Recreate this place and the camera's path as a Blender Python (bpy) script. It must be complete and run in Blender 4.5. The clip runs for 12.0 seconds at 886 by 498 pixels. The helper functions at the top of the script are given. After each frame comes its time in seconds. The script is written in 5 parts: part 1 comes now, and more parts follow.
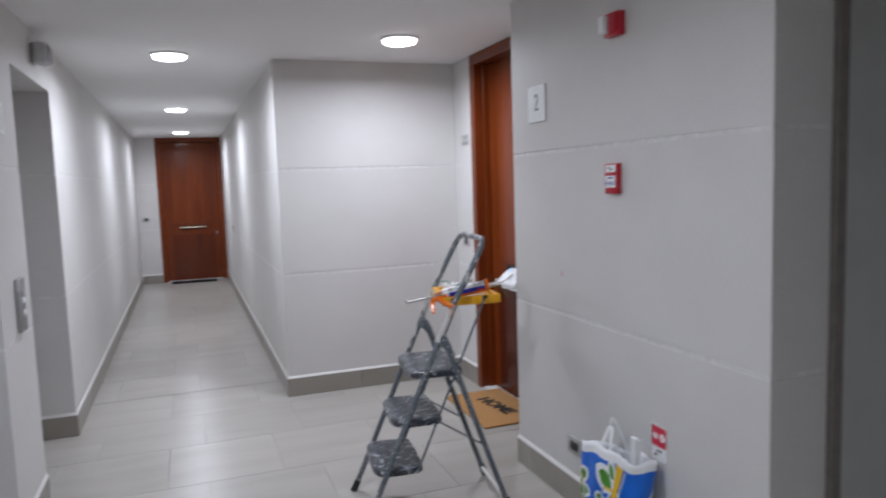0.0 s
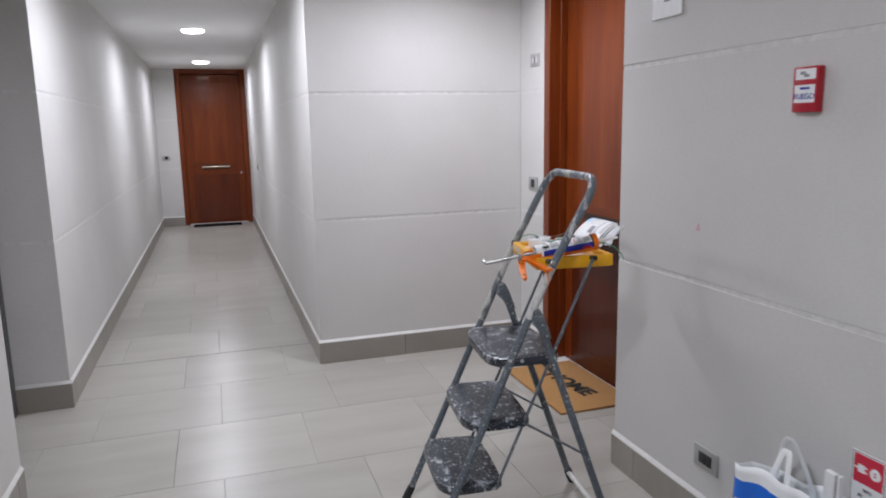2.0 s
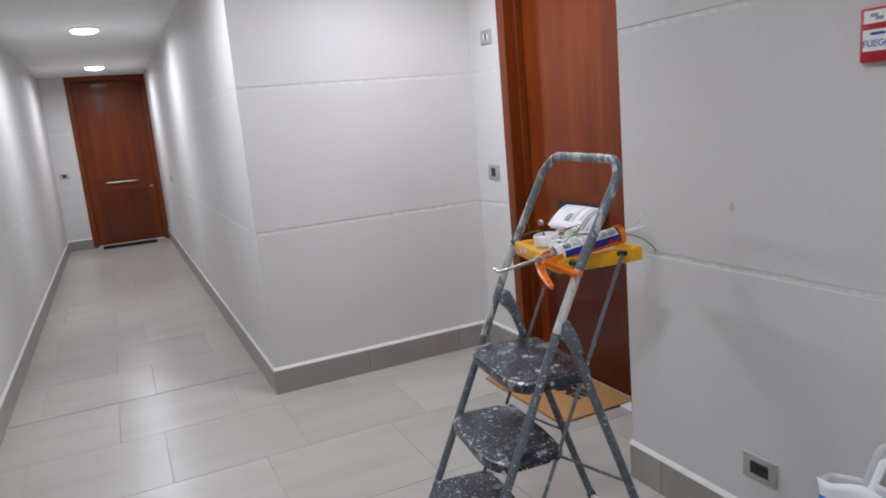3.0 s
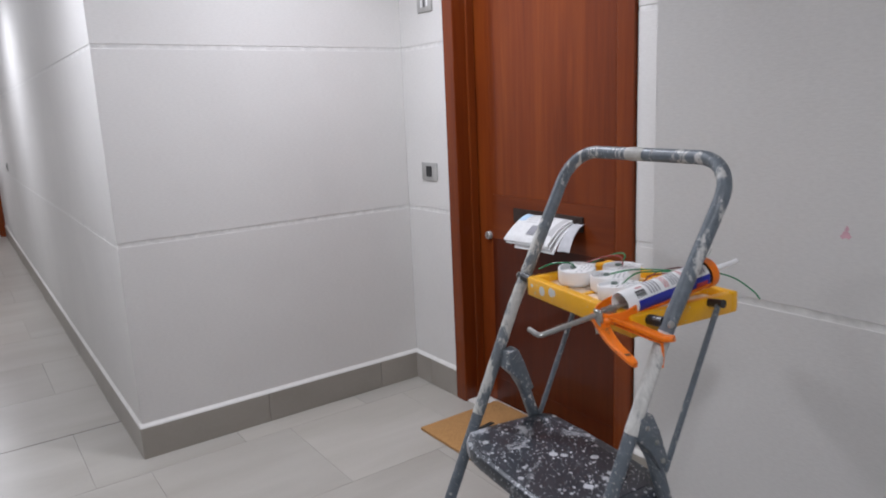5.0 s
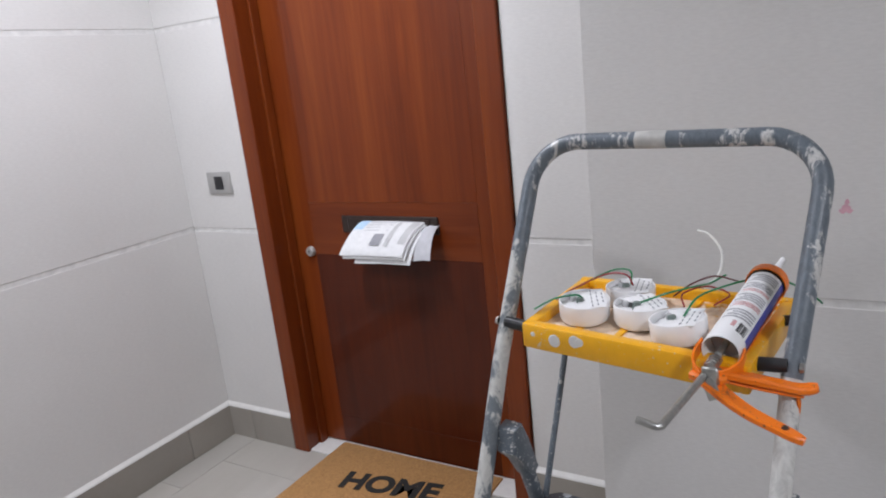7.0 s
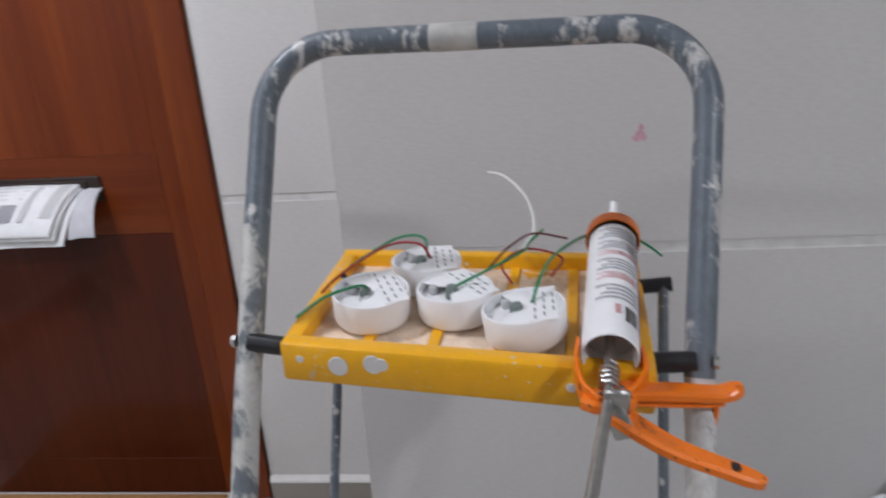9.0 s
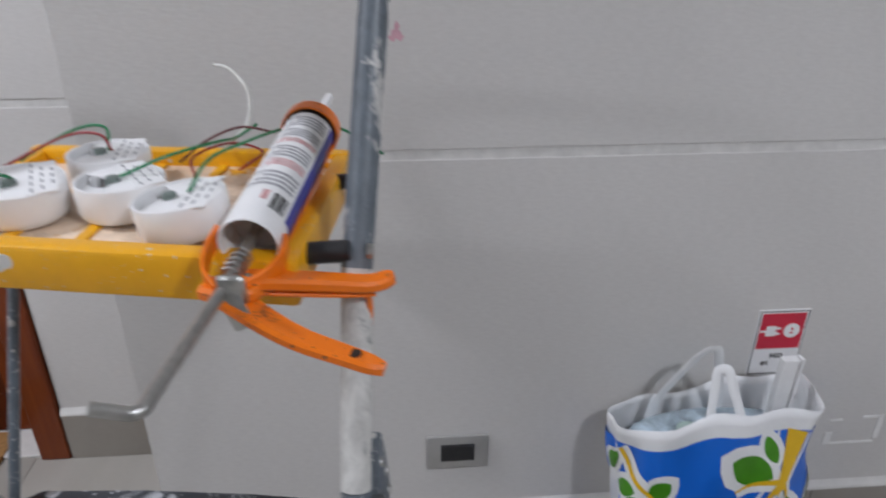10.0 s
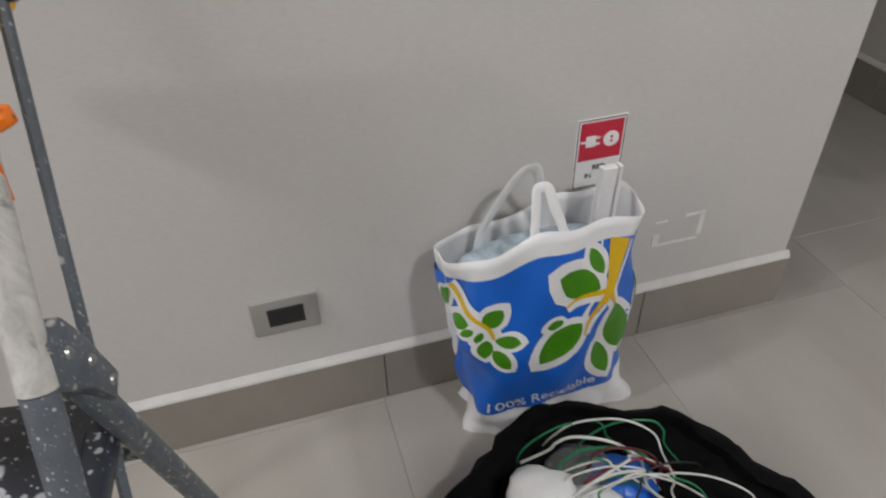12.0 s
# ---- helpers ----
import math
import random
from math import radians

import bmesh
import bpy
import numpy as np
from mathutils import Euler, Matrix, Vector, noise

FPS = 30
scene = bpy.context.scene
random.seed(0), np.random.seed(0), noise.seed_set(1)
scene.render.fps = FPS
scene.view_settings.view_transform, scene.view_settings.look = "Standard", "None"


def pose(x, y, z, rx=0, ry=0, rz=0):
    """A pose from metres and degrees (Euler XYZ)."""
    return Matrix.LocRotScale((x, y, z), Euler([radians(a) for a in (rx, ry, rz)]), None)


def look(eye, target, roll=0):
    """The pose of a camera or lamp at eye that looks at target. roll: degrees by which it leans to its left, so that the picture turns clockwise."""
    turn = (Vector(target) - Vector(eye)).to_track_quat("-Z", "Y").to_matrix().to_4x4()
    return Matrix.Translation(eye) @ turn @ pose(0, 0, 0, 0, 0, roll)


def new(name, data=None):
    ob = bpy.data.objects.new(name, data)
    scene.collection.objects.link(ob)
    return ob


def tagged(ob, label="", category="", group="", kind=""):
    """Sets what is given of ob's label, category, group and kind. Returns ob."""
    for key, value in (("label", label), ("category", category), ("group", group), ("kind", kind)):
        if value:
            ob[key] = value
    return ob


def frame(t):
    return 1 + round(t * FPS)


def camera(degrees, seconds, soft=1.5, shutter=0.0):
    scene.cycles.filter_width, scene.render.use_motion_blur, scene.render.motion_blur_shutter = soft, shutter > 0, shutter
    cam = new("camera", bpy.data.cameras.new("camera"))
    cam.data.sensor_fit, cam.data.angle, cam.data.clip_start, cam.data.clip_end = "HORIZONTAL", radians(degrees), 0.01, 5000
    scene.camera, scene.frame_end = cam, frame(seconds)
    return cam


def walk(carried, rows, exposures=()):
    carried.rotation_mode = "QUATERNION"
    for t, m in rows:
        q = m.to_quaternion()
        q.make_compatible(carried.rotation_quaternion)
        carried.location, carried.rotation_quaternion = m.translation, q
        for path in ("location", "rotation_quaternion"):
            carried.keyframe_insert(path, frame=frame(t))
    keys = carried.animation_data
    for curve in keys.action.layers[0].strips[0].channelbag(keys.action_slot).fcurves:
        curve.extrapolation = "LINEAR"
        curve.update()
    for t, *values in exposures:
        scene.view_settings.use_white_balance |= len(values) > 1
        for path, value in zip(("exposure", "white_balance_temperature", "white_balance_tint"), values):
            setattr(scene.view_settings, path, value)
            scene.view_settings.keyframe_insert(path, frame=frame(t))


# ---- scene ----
cam = camera(65.3, 12.0, 1.9, 0.4)
PATH = [
    (0, (-0.017, 1.578, 1.517), (0.674, 3.445, 1.327), -1.9),
    (0.5, (0.004, 1.76, 1.455), (0.514, 3.678, 1.209), -2.8),
    (1, (-0.063, 1.991, 1.438), (0.638, 3.838, 1.124), -2.5),
    (1.5, (-0.018, 2.211, 1.446), (0.636, 4.066, 1.083), -2.4),
    (2, (0.062, 2.44, 1.425), (0.674, 4.314, 1.084), -1.1),
    (2.5, (-0.01, 2.678, 1.393), (0.751, 4.495, 1.045), -1.9),
    (2.7, (-0.03, 2.774, 1.421), (0.752, 4.578, 1.056), -4.3),
    (4.3, (0.109, 3.44, 1.36), (1.119, 5.125, 0.986), -2.7),
    (4.5, (0.076, 3.53, 1.379), (1.179, 5.153, 0.992), -4.3),
    (5, (0.123, 3.709, 1.37), (1.251, 5.311, 0.97), -2.5),
    (5.5, (0.241, 3.864, 1.386), (1.397, 5.459, 1.041), -3.0),
    (6, (0.297, 4.011, 1.363), (1.661, 5.424, 0.986), -1.5),
    (6.5, (0.234, 4.189, 1.381), (1.743, 5.444, 0.998), -4.6),
    (6.7, (0.156, 4.27, 1.399), (1.743, 5.406, 0.959), -5.8),
    (8.3, (0.55, 4.462, 1.335), (2.3, 5.239, 0.757), -5.1),
    (8.5, (0.557, 4.501, 1.323), (2.369, 5.087, 0.713), -4.2),
    (9, (0.542, 4.58, 1.312), (2.402, 4.754, 0.595), -3.7),
    (9.5, (0.54, 4.514, 1.288), (2.369, 4.46, 0.481), -2.8),
    (10, (0.569, 4.384, 1.248), (2.352, 4.238, 0.354), 0.2),
    (10.5, (0.588, 4.319, 1.223), (2.281, 4.14, 0.173), -2.1),
    (11, (0.61, 4.282, 1.195), (2.225, 4.048, 0.039), -3.0),
    (11.5, (0.621, 4.252, 1.19), (2.206, 3.922, 0.015), -4.3),
    (12, (0.633, 4.246, 1.164), (2.136, 3.813, -0.082), -1.5),
]
EXPOSURES = [(0.0, 0.07, 6250, 10), (0.6, 0.05, 6450, 10), (1.0, 0.09, 6480, 10), (1.5, 0.19, 6480, 10), (2.0, 0.11, 6480, 10), (2.5, 0.08, 6480, 10), (4.5, 0.08, 6480, 10), (5.5, 0.04, 6500, 10), (6.5, 0.18, 6500, 10), (8.5, 0.10, 6480, 10), (9.0, 0.0, 6450, 10), (10.0, 0.08, 6430, 9), (10.5, 0.12, 6530, 8), (11.5, 0.18, 6900, 8), (12.0, 0.20, 7150, 8)]
walk(cam, [(t, look(eye, target, roll)) for t, eye, target, roll in PATH], EXPOSURES)

# ---- world and light ----
world = bpy.data.worlds.new("world")
scene.world = world
world.use_nodes = True
world.node_tree.nodes["Background"].inputs[0].default_value = (0.03, 0.03, 0.03, 1)
world.node_tree.nodes["Background"].inputs[1].default_value = 0.3

CEIL = 2.417
LIGHTS = [(-0.05, 6.52), (-0.04, 9.68), (-0.01, 12.78), (1.29, 5.76), (-0.05, 3.42), (-0.05, 0.3)]
LAMP_WATTS = 20.0
LAMP_COLOUR = (0.86, 0.89, 1.0)


# ---- materials ----
def material(name):
    m = bpy.data.materials.new(name)
    m.use_nodes = True
    nt = m.node_tree
    return m, nt, nt.nodes["Principled BSDF"]


def ramp(nt, fac, stops):
    r = nt.nodes.new("ShaderNodeValToRGB")
    el = r.color_ramp.elements
    while len(el) < len(stops):
        el.new(0.5)
    for e, (p, c) in zip(el, stops):
        e.position, e.color = p, (*c, 1)
    nt.links.new(fac, r.inputs[0])
    return r.outputs[0]


def coords(nt, scale=(1, 1, 1), kind="Object", turn=(0, 0, 0)):
    tc = nt.nodes.new("ShaderNodeTexCoord")
    mp = nt.nodes.new("ShaderNodeMapping")
    mp.inputs["Scale"].default_value = scale
    mp.inputs["Rotation"].default_value = turn
    nt.links.new(tc.outputs[kind], mp.inputs[0])
    return mp.outputs[0]


def world_coords(nt, scale=(1, 1, 1)):
    g = nt.nodes.new("ShaderNodeNewGeometry")
    mp = nt.nodes.new("ShaderNodeMapping")
    mp.inputs["Scale"].default_value = scale
    nt.links.new(g.outputs["Position"], mp.inputs[0])
    return mp.outputs[0]


def noise_tex(nt, vec, scale, detail=4, rough=0.55, dist=0.0):
    n = nt.nodes.new("ShaderNodeTexNoise")
    n.inputs["Scale"].default_value = scale
    n.inputs["Detail"].default_value = detail
    n.inputs["Roughness"].default_value = rough
    n.inputs["Distortion"].default_value = dist
    nt.links.new(vec, n.inputs["Vector"])
    return n.outputs["Fac"]


def mix(nt, fac, a, b, blend="MIX"):
    m = nt.nodes.new("ShaderNodeMix")
    m.data_type, m.blend_type = "RGBA", blend
    if isinstance(fac, (int, float)):
        m.inputs[0].default_value = fac
    else:
        nt.links.new(fac, m.inputs[0])
    for sock, v in ((m.inputs[6], a), (m.inputs[7], b)):
        if isinstance(v, tuple):
            sock.default_value = (*v, 1)
        else:
            nt.links.new(v, sock)
    return m.outputs[2]


def bump(nt, bsdf, height, strength, distance):
    b = nt.nodes.new("ShaderNodeBump")
    b.inputs["Strength"].default_value = strength
    b.inputs["Distance"].default_value = distance
    nt.links.new(height, b.inputs["Height"])
    nt.links.new(b.outputs[0], bsdf.inputs["Normal"])


def plain(name, colour, rough=0.5, metal=0.0, var=0.12, scale=30.0, bump_d=0.0):
    """A surface of one colour with slight mottling."""
    m, nt, b = material(name)
    n = noise_tex(nt, coords(nt), scale, 5)
    lo = tuple(c * (1 - var) for c in colour)
    hi = tuple(min(1, c * (1 + var)) for c in colour)
    nt.links.new(ramp(nt, n, [(0.3, lo), (0.7, hi)]), b.inputs["Base Color"])
    b.inputs["Roughness"].default_value = rough
    b.inputs["Metallic"].default_value = metal
    if bump_d:
        bump(nt, b, n, 0.6, bump_d)
    return m


def wall_material():
    m, nt, b = material("wall_covering")
    big = noise_tex(nt, world_coords(nt), 1.3, 3)
    weave = noise_tex(nt, world_coords(nt, (60, 60, 240)), 1.0, 3, 0.6)
    stain = noise_tex(nt, world_coords(nt, (3, 3, 5)), 1.0, 5, 0.6)
    c = ramp(nt, big, [(0.3, (0.60, 0.582, 0.56)), (0.7, (0.66, 0.642, 0.618))])
    c = mix(nt, ramp(nt, stain, [(0.55, (0, 0, 0)), (0.8, (0.14, 0.14, 0.14))]), c, (0.50, 0.48, 0.455))
    c = mix(nt, 0.10, c, ramp(nt, weave, [(0.35, (0.45, 0.45, 0.44)), (0.65, (0.8, 0.8, 0.79))]))
    nt.links.new(c, b.inputs["Base Color"])
    b.inputs["Roughness"].default_value = 0.62
    bump(nt, b, weave, 0.35, 0.0012)
    return m


def tile_material(name, lo, hi, rough):
    """Grey-beige porcelain with long cloudy veins that shift from tile to tile."""
    m, nt, b = material(name)
    info = nt.nodes.new("ShaderNodeObjectInfo")
    g = nt.nodes.new("ShaderNodeNewGeometry")
    shift = nt.nodes.new("ShaderNodeVectorMath")
    shift.operation = "MULTIPLY_ADD"
    nt.links.new(info.outputs["Random"], shift.inputs[0])
    shift.inputs[1].default_value = (37, 53, 11)
    nt.links.new(g.outputs["Position"], shift.inputs[2])
    mp = nt.nodes.new("ShaderNodeMapping")
    mp.inputs["Scale"].default_value = (1.7, 6.5, 4.0)
    mp.inputs["Rotation"].default_value = (0, 0, 0.16)
    nt.links.new(shift.outputs[0], mp.inputs[0])
    vein = noise_tex(nt, mp.outputs[0], 0.8, 5, 0.5, 0.3)
    fine = noise_tex(nt, g.outputs["Position"], 70.0, 4, 0.7)
    c = ramp(nt, vein, [(0.22, lo), (0.5, tuple((p + q) / 2 for p, q in zip(lo, hi))), (0.80, hi)])
    c = mix(nt, 0.035, c, ramp(nt, fine, [(0.3, (0.22, 0.21, 0.2)), (0.7, (0.62, 0.6, 0.57))]))
    tone = nt.nodes.new("ShaderNodeMapRange")
    tone.inputs[3].default_value, tone.inputs[4].default_value = 0.93, 1.05
    nt.links.new(info.outputs["Random"], tone.inputs[0])
    c = mix(nt, 1.0, c, tone.outputs[0], "MULTIPLY")
    nt.links.new(c, b.inputs["Base Color"])
    nt.links.new(ramp(nt, vein, [(0.3, (rough - 0.012,) * 3), (0.7, (rough + 0.015,) * 3)]), b.inputs["Roughness"])
    return m


def wood_material(name, lo, mid, hi, axis="z", rough=0.36):
    """Varnished reddish wood, grain along the axis."""
    m, nt, b = material(name)
    sc = {"z": (26, 26, 1.1), "y": (26, 1.1, 26), "x": (1.1, 26, 26)}[axis]
    sc2 = {"z": (5, 5, 0.45), "y": (5, 0.45, 5), "x": (0.45, 5, 5)}[axis]
    grain = noise_tex(nt, coords(nt, sc), 1.6, 7, 0.65, 0.5)
    band = noise_tex(nt, coords(nt, sc2), 1.4, 4, 0.5, 0.8)
    c = ramp(nt, grain, [(0.25, lo), (0.5, mid), (0.75, hi)])
    c = mix(nt, 0.45, c, ramp(nt, band, [(0.3, lo), (0.5, mid), (0.72, hi)]))
    nt.links.new(c, b.inputs["Base Color"])
    b.inputs["Roughness"].default_value = rough
    b.inputs["Specular IOR Level"].default_value = 0.18
    b.inputs["Coat Weight"].default_value = 0.30
    b.inputs["Coat Roughness"].default_value = 0.07
    bump(nt, b, grain, 0.2, 0.0008)
    return m


def smeared(name, base, paint, cover, rough, scale=9.0):
    """Tube paint under long dried smears and thin smudges, run along its length."""
    m, nt, b = material(name)
    v = coords(nt, (2.2, 2.2, 0.55))
    wide = noise_tex(nt, v, scale, 6, 0.62, 0.5)
    rub = noise_tex(nt, coords(nt, (1.4, 1.4, 0.8)), scale * 4.5, 6, 0.72, 0.8)
    both = mix(nt, 0.30, wide, rub)
    mask = ramp(nt, both, [(0.66 - 0.32 * cover, (0, 0, 0)), (0.71 - 0.32 * cover, (0.92, 0.92, 0.92))])
    tone = ramp(nt, rub, [(0.3, tuple(c * 0.75 for c in base)), (0.7, tuple(c * 1.25 for c in base))])
    shade = ramp(nt, rub, [(0.34, tuple(c * 0.70 for c in paint)), (0.60, paint)])
    nt.links.new(mix(nt, mask, tone, shade), b.inputs["Base Color"])
    b.inputs["Roughness"].default_value = rough
    bump(nt, b, mask, 0.4, 0.0009)
    return m


def splashed(name, base, paint, amount, rough, scale=38.0, metal=0.0, stretch=(1, 1, 1), tone_var=0.2, smears=0.0):
    """A painted surface with drops, specks and smears of dried paint, thicker in places."""
    m, nt, b = material(name)
    v = coords(nt, stretch)
    wob = noise_tex(nt, v, scale * 1.1, 5, 0.65)
    where = noise_tex(nt, v, 7.0, 3, 0.55)
    masks = []
    for k, size in ((1.0, 0.34), (2.7, 0.36), (5.5, 0.32)):
        spots = nt.nodes.new("ShaderNodeTexVoronoi")
        spots.inputs["Scale"].default_value = scale * k
        nt.links.new(v, spots.inputs["Vector"])
        near = nt.nodes.new("ShaderNodeMath")
        near.operation = "MULTIPLY"
        nt.links.new(wob, near.inputs[0])
        nt.links.new(where, near.inputs[1])
        add = nt.nodes.new("ShaderNodeMath")
        add.operation = "MULTIPLY_ADD"
        nt.links.new(near.outputs[0], add.inputs[0])
        add.inputs[1].default_value = -2.0 * size * amount
        nt.links.new(spots.outputs["Distance"], add.inputs[2])
        masks.append(ramp(nt, add.outputs[0], [(0.0, (1, 1, 1)), (0.05, (0, 0, 0))]))
    smear = noise_tex(nt, coords(nt, (stretch[0], stretch[1], stretch[2])), scale * 0.35, 7, 0.75, 0.7)
    masks.append(ramp(nt, smear, [(0.665 - 0.06 * amount - smears, (0, 0, 0)), (0.70 - 0.06 * amount - smears / 2, (0.85, 0.85, 0.85))]))
    mask = masks[0]
    for k in masks[1:]:
        mask = mix(nt, 1.0, mask, k, "LIGHTEN")
    tone = ramp(nt, wob, [(0.3, tuple(c * (1 - tone_var) for c in base)), (0.7, tuple(c * (1 + tone_var) for c in base))])
    shade = ramp(nt, wob, [(0.35, tuple(c * 0.72 for c in paint)), (0.65, paint)])
    nt.links.new(mix(nt, mask, tone, shade), b.inputs["Base Color"])
    b.inputs["Roughness"].default_value = rough
    b.inputs["Metallic"].default_value = metal
    bump(nt, b, mask, 0.4, 0.0012)
    return m


def ceiling_material():
    m, nt, b = material("ceiling_paint")
    n = noise_tex(nt, world_coords(nt), 1.1, 3)
    f = noise_tex(nt, world_coords(nt), 160.0, 3)
    nt.links.new(ramp(nt, n, [(0.3, (0.80, 0.797, 0.79)), (0.7, (0.84, 0.837, 0.83))]), b.inputs["Base Color"])
    b.inputs["Roughness"].default_value = 0.8
    bump(nt, b, f, 0.15, 0.0006)
    return m


def glow_material():
    m, nt, b = material("lamp_diffuser")
    b.inputs["Base Color"].default_value = (0.9, 0.9, 0.9, 1)
    b.inputs["Emission Color"].default_value = (1.0, 0.985, 0.97, 1)
    b.inputs["Emission Strength"].default_value = 6.0
    return m


def clear_material(name, colour, rough=0.1, alpha_mix=0.0):
    m, nt, b = material(name)
    b.inputs["Base Color"].default_value = (*colour, 1)
    b.inputs["Roughness"].default_value = rough
    b.inputs["Transmission Weight"].default_value = 0.85
    b.inputs["IOR"].default_value = 1.2
    return m


WALL = wall_material()
GROUT_WALL = plain("joint_filler", (0.665, 0.652, 0.63), 0.6)
CAULK = plain("white_caulk", (0.68, 0.665, 0.635), 0.5, var=0.06)
FILLER = plain("white_filler", (0.82, 0.81, 0.79), 0.6, var=0.06)
CEILING = ceiling_material()
TILE = tile_material("floor_porcelain", (0.340, 0.316, 0.275), (0.446, 0.425, 0.388), 0.30)
SKIRT = tile_material("skirting_porcelain", (0.252, 0.226, 0.192), (0.336, 0.310, 0.274), 0.38)
GROUT = plain("floor_grout", (0.31, 0.292, 0.262), 0.85, var=0.5, scale=1.5)
JOINT = plain("dark_joint", (0.15, 0.14, 0.13), 0.85, var=0.3, scale=20)
WOOD_V = wood_material("cedar_upright", (0.093, 0.0152, 0.0033), (0.159, 0.0300, 0.0052), (0.226, 0.0515, 0.0085), "z")
# darker lower cedar, with the weaker light near the floor painted in
WOOD_LOW_SHADED = wood_material("cedar_lower_shaded", (0.045, 0.0072, 0.0023), (0.071, 0.0118, 0.0031), (0.100, 0.0185, 0.0046), "z")
WOOD_HX = wood_material("cedar_rail", (0.092, 0.0158, 0.0040), (0.145, 0.0280, 0.0055), (0.195, 0.043, 0.009), "x")
# far door's lower cedar: same painted-in shade, about half as strong
WOOD_HALF_SHADED = wood_material("cedar_half_shaded", (0.068, 0.011, 0.0028), (0.112, 0.0195, 0.004), (0.158, 0.031, 0.006), "z")
BRONZE = plain("dark_bronze", (0.05, 0.035, 0.03), 0.4, 0.5)
GAP = plain("dark_gap", (0.015, 0.010, 0.008), 0.7)
STEEL = plain("brushed_steel", (0.42, 0.42, 0.42), 0.36, 0.9, var=0.06, scale=90)
STEEL_DARK = plain("dark_steel", (0.16, 0.16, 0.165), 0.4, 0.8, var=0.1)
BRASS = plain("satin_brass", (0.78, 0.66, 0.48), 0.38, 1.0, var=0.06)
ALU = plain("satin_aluminium_plate", (0.48, 0.475, 0.46), 0.42, 0.55, var=0.05)
BLACK = plain("black_plastic", (0.018, 0.018, 0.02), 0.35)
RUBBER = plain("black_rubber", (0.02, 0.02, 0.02), 0.75)
WHITE_PL = plain("white_plastic", (0.85, 0.85, 0.85), 0.4, var=0.04)
GREY_PL = plain("grey_plastic", (0.5, 0.5, 0.5), 0.45, var=0.05)
RED = plain("red_plastic", (0.45, 0.012, 0.028), 0.35, var=0.06)
RED_PRINT = plain("red_print", (0.62, 0.025, 0.06), 0.45, var=0.04)
LADDER = splashed("grey_ladder_paint", (0.115, 0.135, 0.155), (0.60, 0.59, 0.56), 0.80, 0.38, 40)
LADDER_MIX = smeared("patched_ladder_paint", (0.15, 0.17, 0.185), (0.60, 0.59, 0.55), 0.56, 0.5)
LADDER_W = smeared("smeared_ladder_paint", (0.26, 0.27, 0.265), (0.68, 0.67, 0.635), 0.84, 0.55)
LADDER_TOP = smeared("grey_paint_with_white_runs", (0.125, 0.148, 0.170), (0.62, 0.61, 0.585), 0.385, 0.40, 16.0)
STEP_TOP = splashed("splashed_step_rubber", (0.030, 0.036, 0.046), (0.50, 0.52, 0.55), 1.05, 0.32, 26, smears=0.045)
YELLOW = splashed("splashed_yellow_plastic", (0.86, 0.42, 0.008), (0.78, 0.70, 0.60), 0.36, 0.36, 34, tone_var=0.06)
YELLOW_WELL = smeared("dusty_yellow_plastic", (0.78, 0.38, 0.012), (0.85, 0.69, 0.55), 0.92, 0.5, 7.0)
ORANGE = splashed("scuffed_orange_paint", (0.86, 0.185, 0.006), (0.20, 0.07, 0.03), 0.45, 0.30, 30, tone_var=0.06)
ZINC = plain("zinc_plate", (0.45, 0.45, 0.43), 0.35, 0.9, var=0.15, scale=120)
GREEN_W = plain("green_wire", (0.01, 0.20, 0.075), 0.4)
RED_W = plain("red_wire", (0.28, 0.02, 0.025), 0.4)
BROWN_W = plain("dark_red_wire", (0.10, 0.012, 0.015), 0.4)
WHITE_W = plain("white_wire", (0.75, 0.75, 0.71), 0.45)
BLUE = plain("blue_print", (0.010, 0.155, 0.70), 0.35, var=0.06, scale=9)
NAVY = plain("navy_print", (0.015, 0.025, 0.33), 0.35, var=0.06)
LEAF = plain("green_print", (0.065, 0.27, 0.012), 0.35, var=0.12, scale=40)
YPRINT = plain("yellow_print", (0.85, 0.52, 0.015), 0.4, var=0.06)
BAGWHITE = plain("white_bag_plastic", (0.88, 0.885, 0.89), 0.32, var=0.04, scale=14, bump_d=0.004)
PAPER = plain("newsprint", (0.72, 0.72, 0.72), 0.75, var=0.05, scale=60)
INK = plain("grey_ink", (0.28, 0.28, 0.30), 0.7)
PALEBLUE = plain("pale_blue_ink", (0.45, 0.62, 0.78), 0.7)
COIR = plain("coir_mat", (0.40, 0.21, 0.075), 0.95, var=0.35, scale=240, bump_d=0.004)
COIR_BLACK = plain("black_coir", (0.02, 0.018, 0.016), 0.95, var=0.3, scale=240, bump_d=0.003)
FABRIC = plain("black_canvas", (0.0045, 0.0045, 0.005), 0.95, var=0.4, scale=34, bump_d=0.006)
FABRIC.node_tree.nodes["Principled BSDF"].inputs["Specular IOR Level"].default_value = 0.12
GLAND = plain("grey_gland", (0.16, 0.20, 0.18), 0.5)
PINK = plain("pink_mark", (0.62, 0.36, 0.42), 0.6)
LIFT = plain("lift_steel", (0.30, 0.30, 0.305), 0.33, 0.85, var=0.06, scale=50)
DOOR_GREY = plain("grey_door_paint", (0.46, 0.465, 0.45), 0.45, var=0.05, scale=6)
FRAME_BROWN = plain("dark_frame_paint", (0.19, 0.165, 0.15), 0.45)
GLOW = glow_material()
CLEAR = clear_material("clear_film", (0.86, 0.92, 0.93), 0.12)


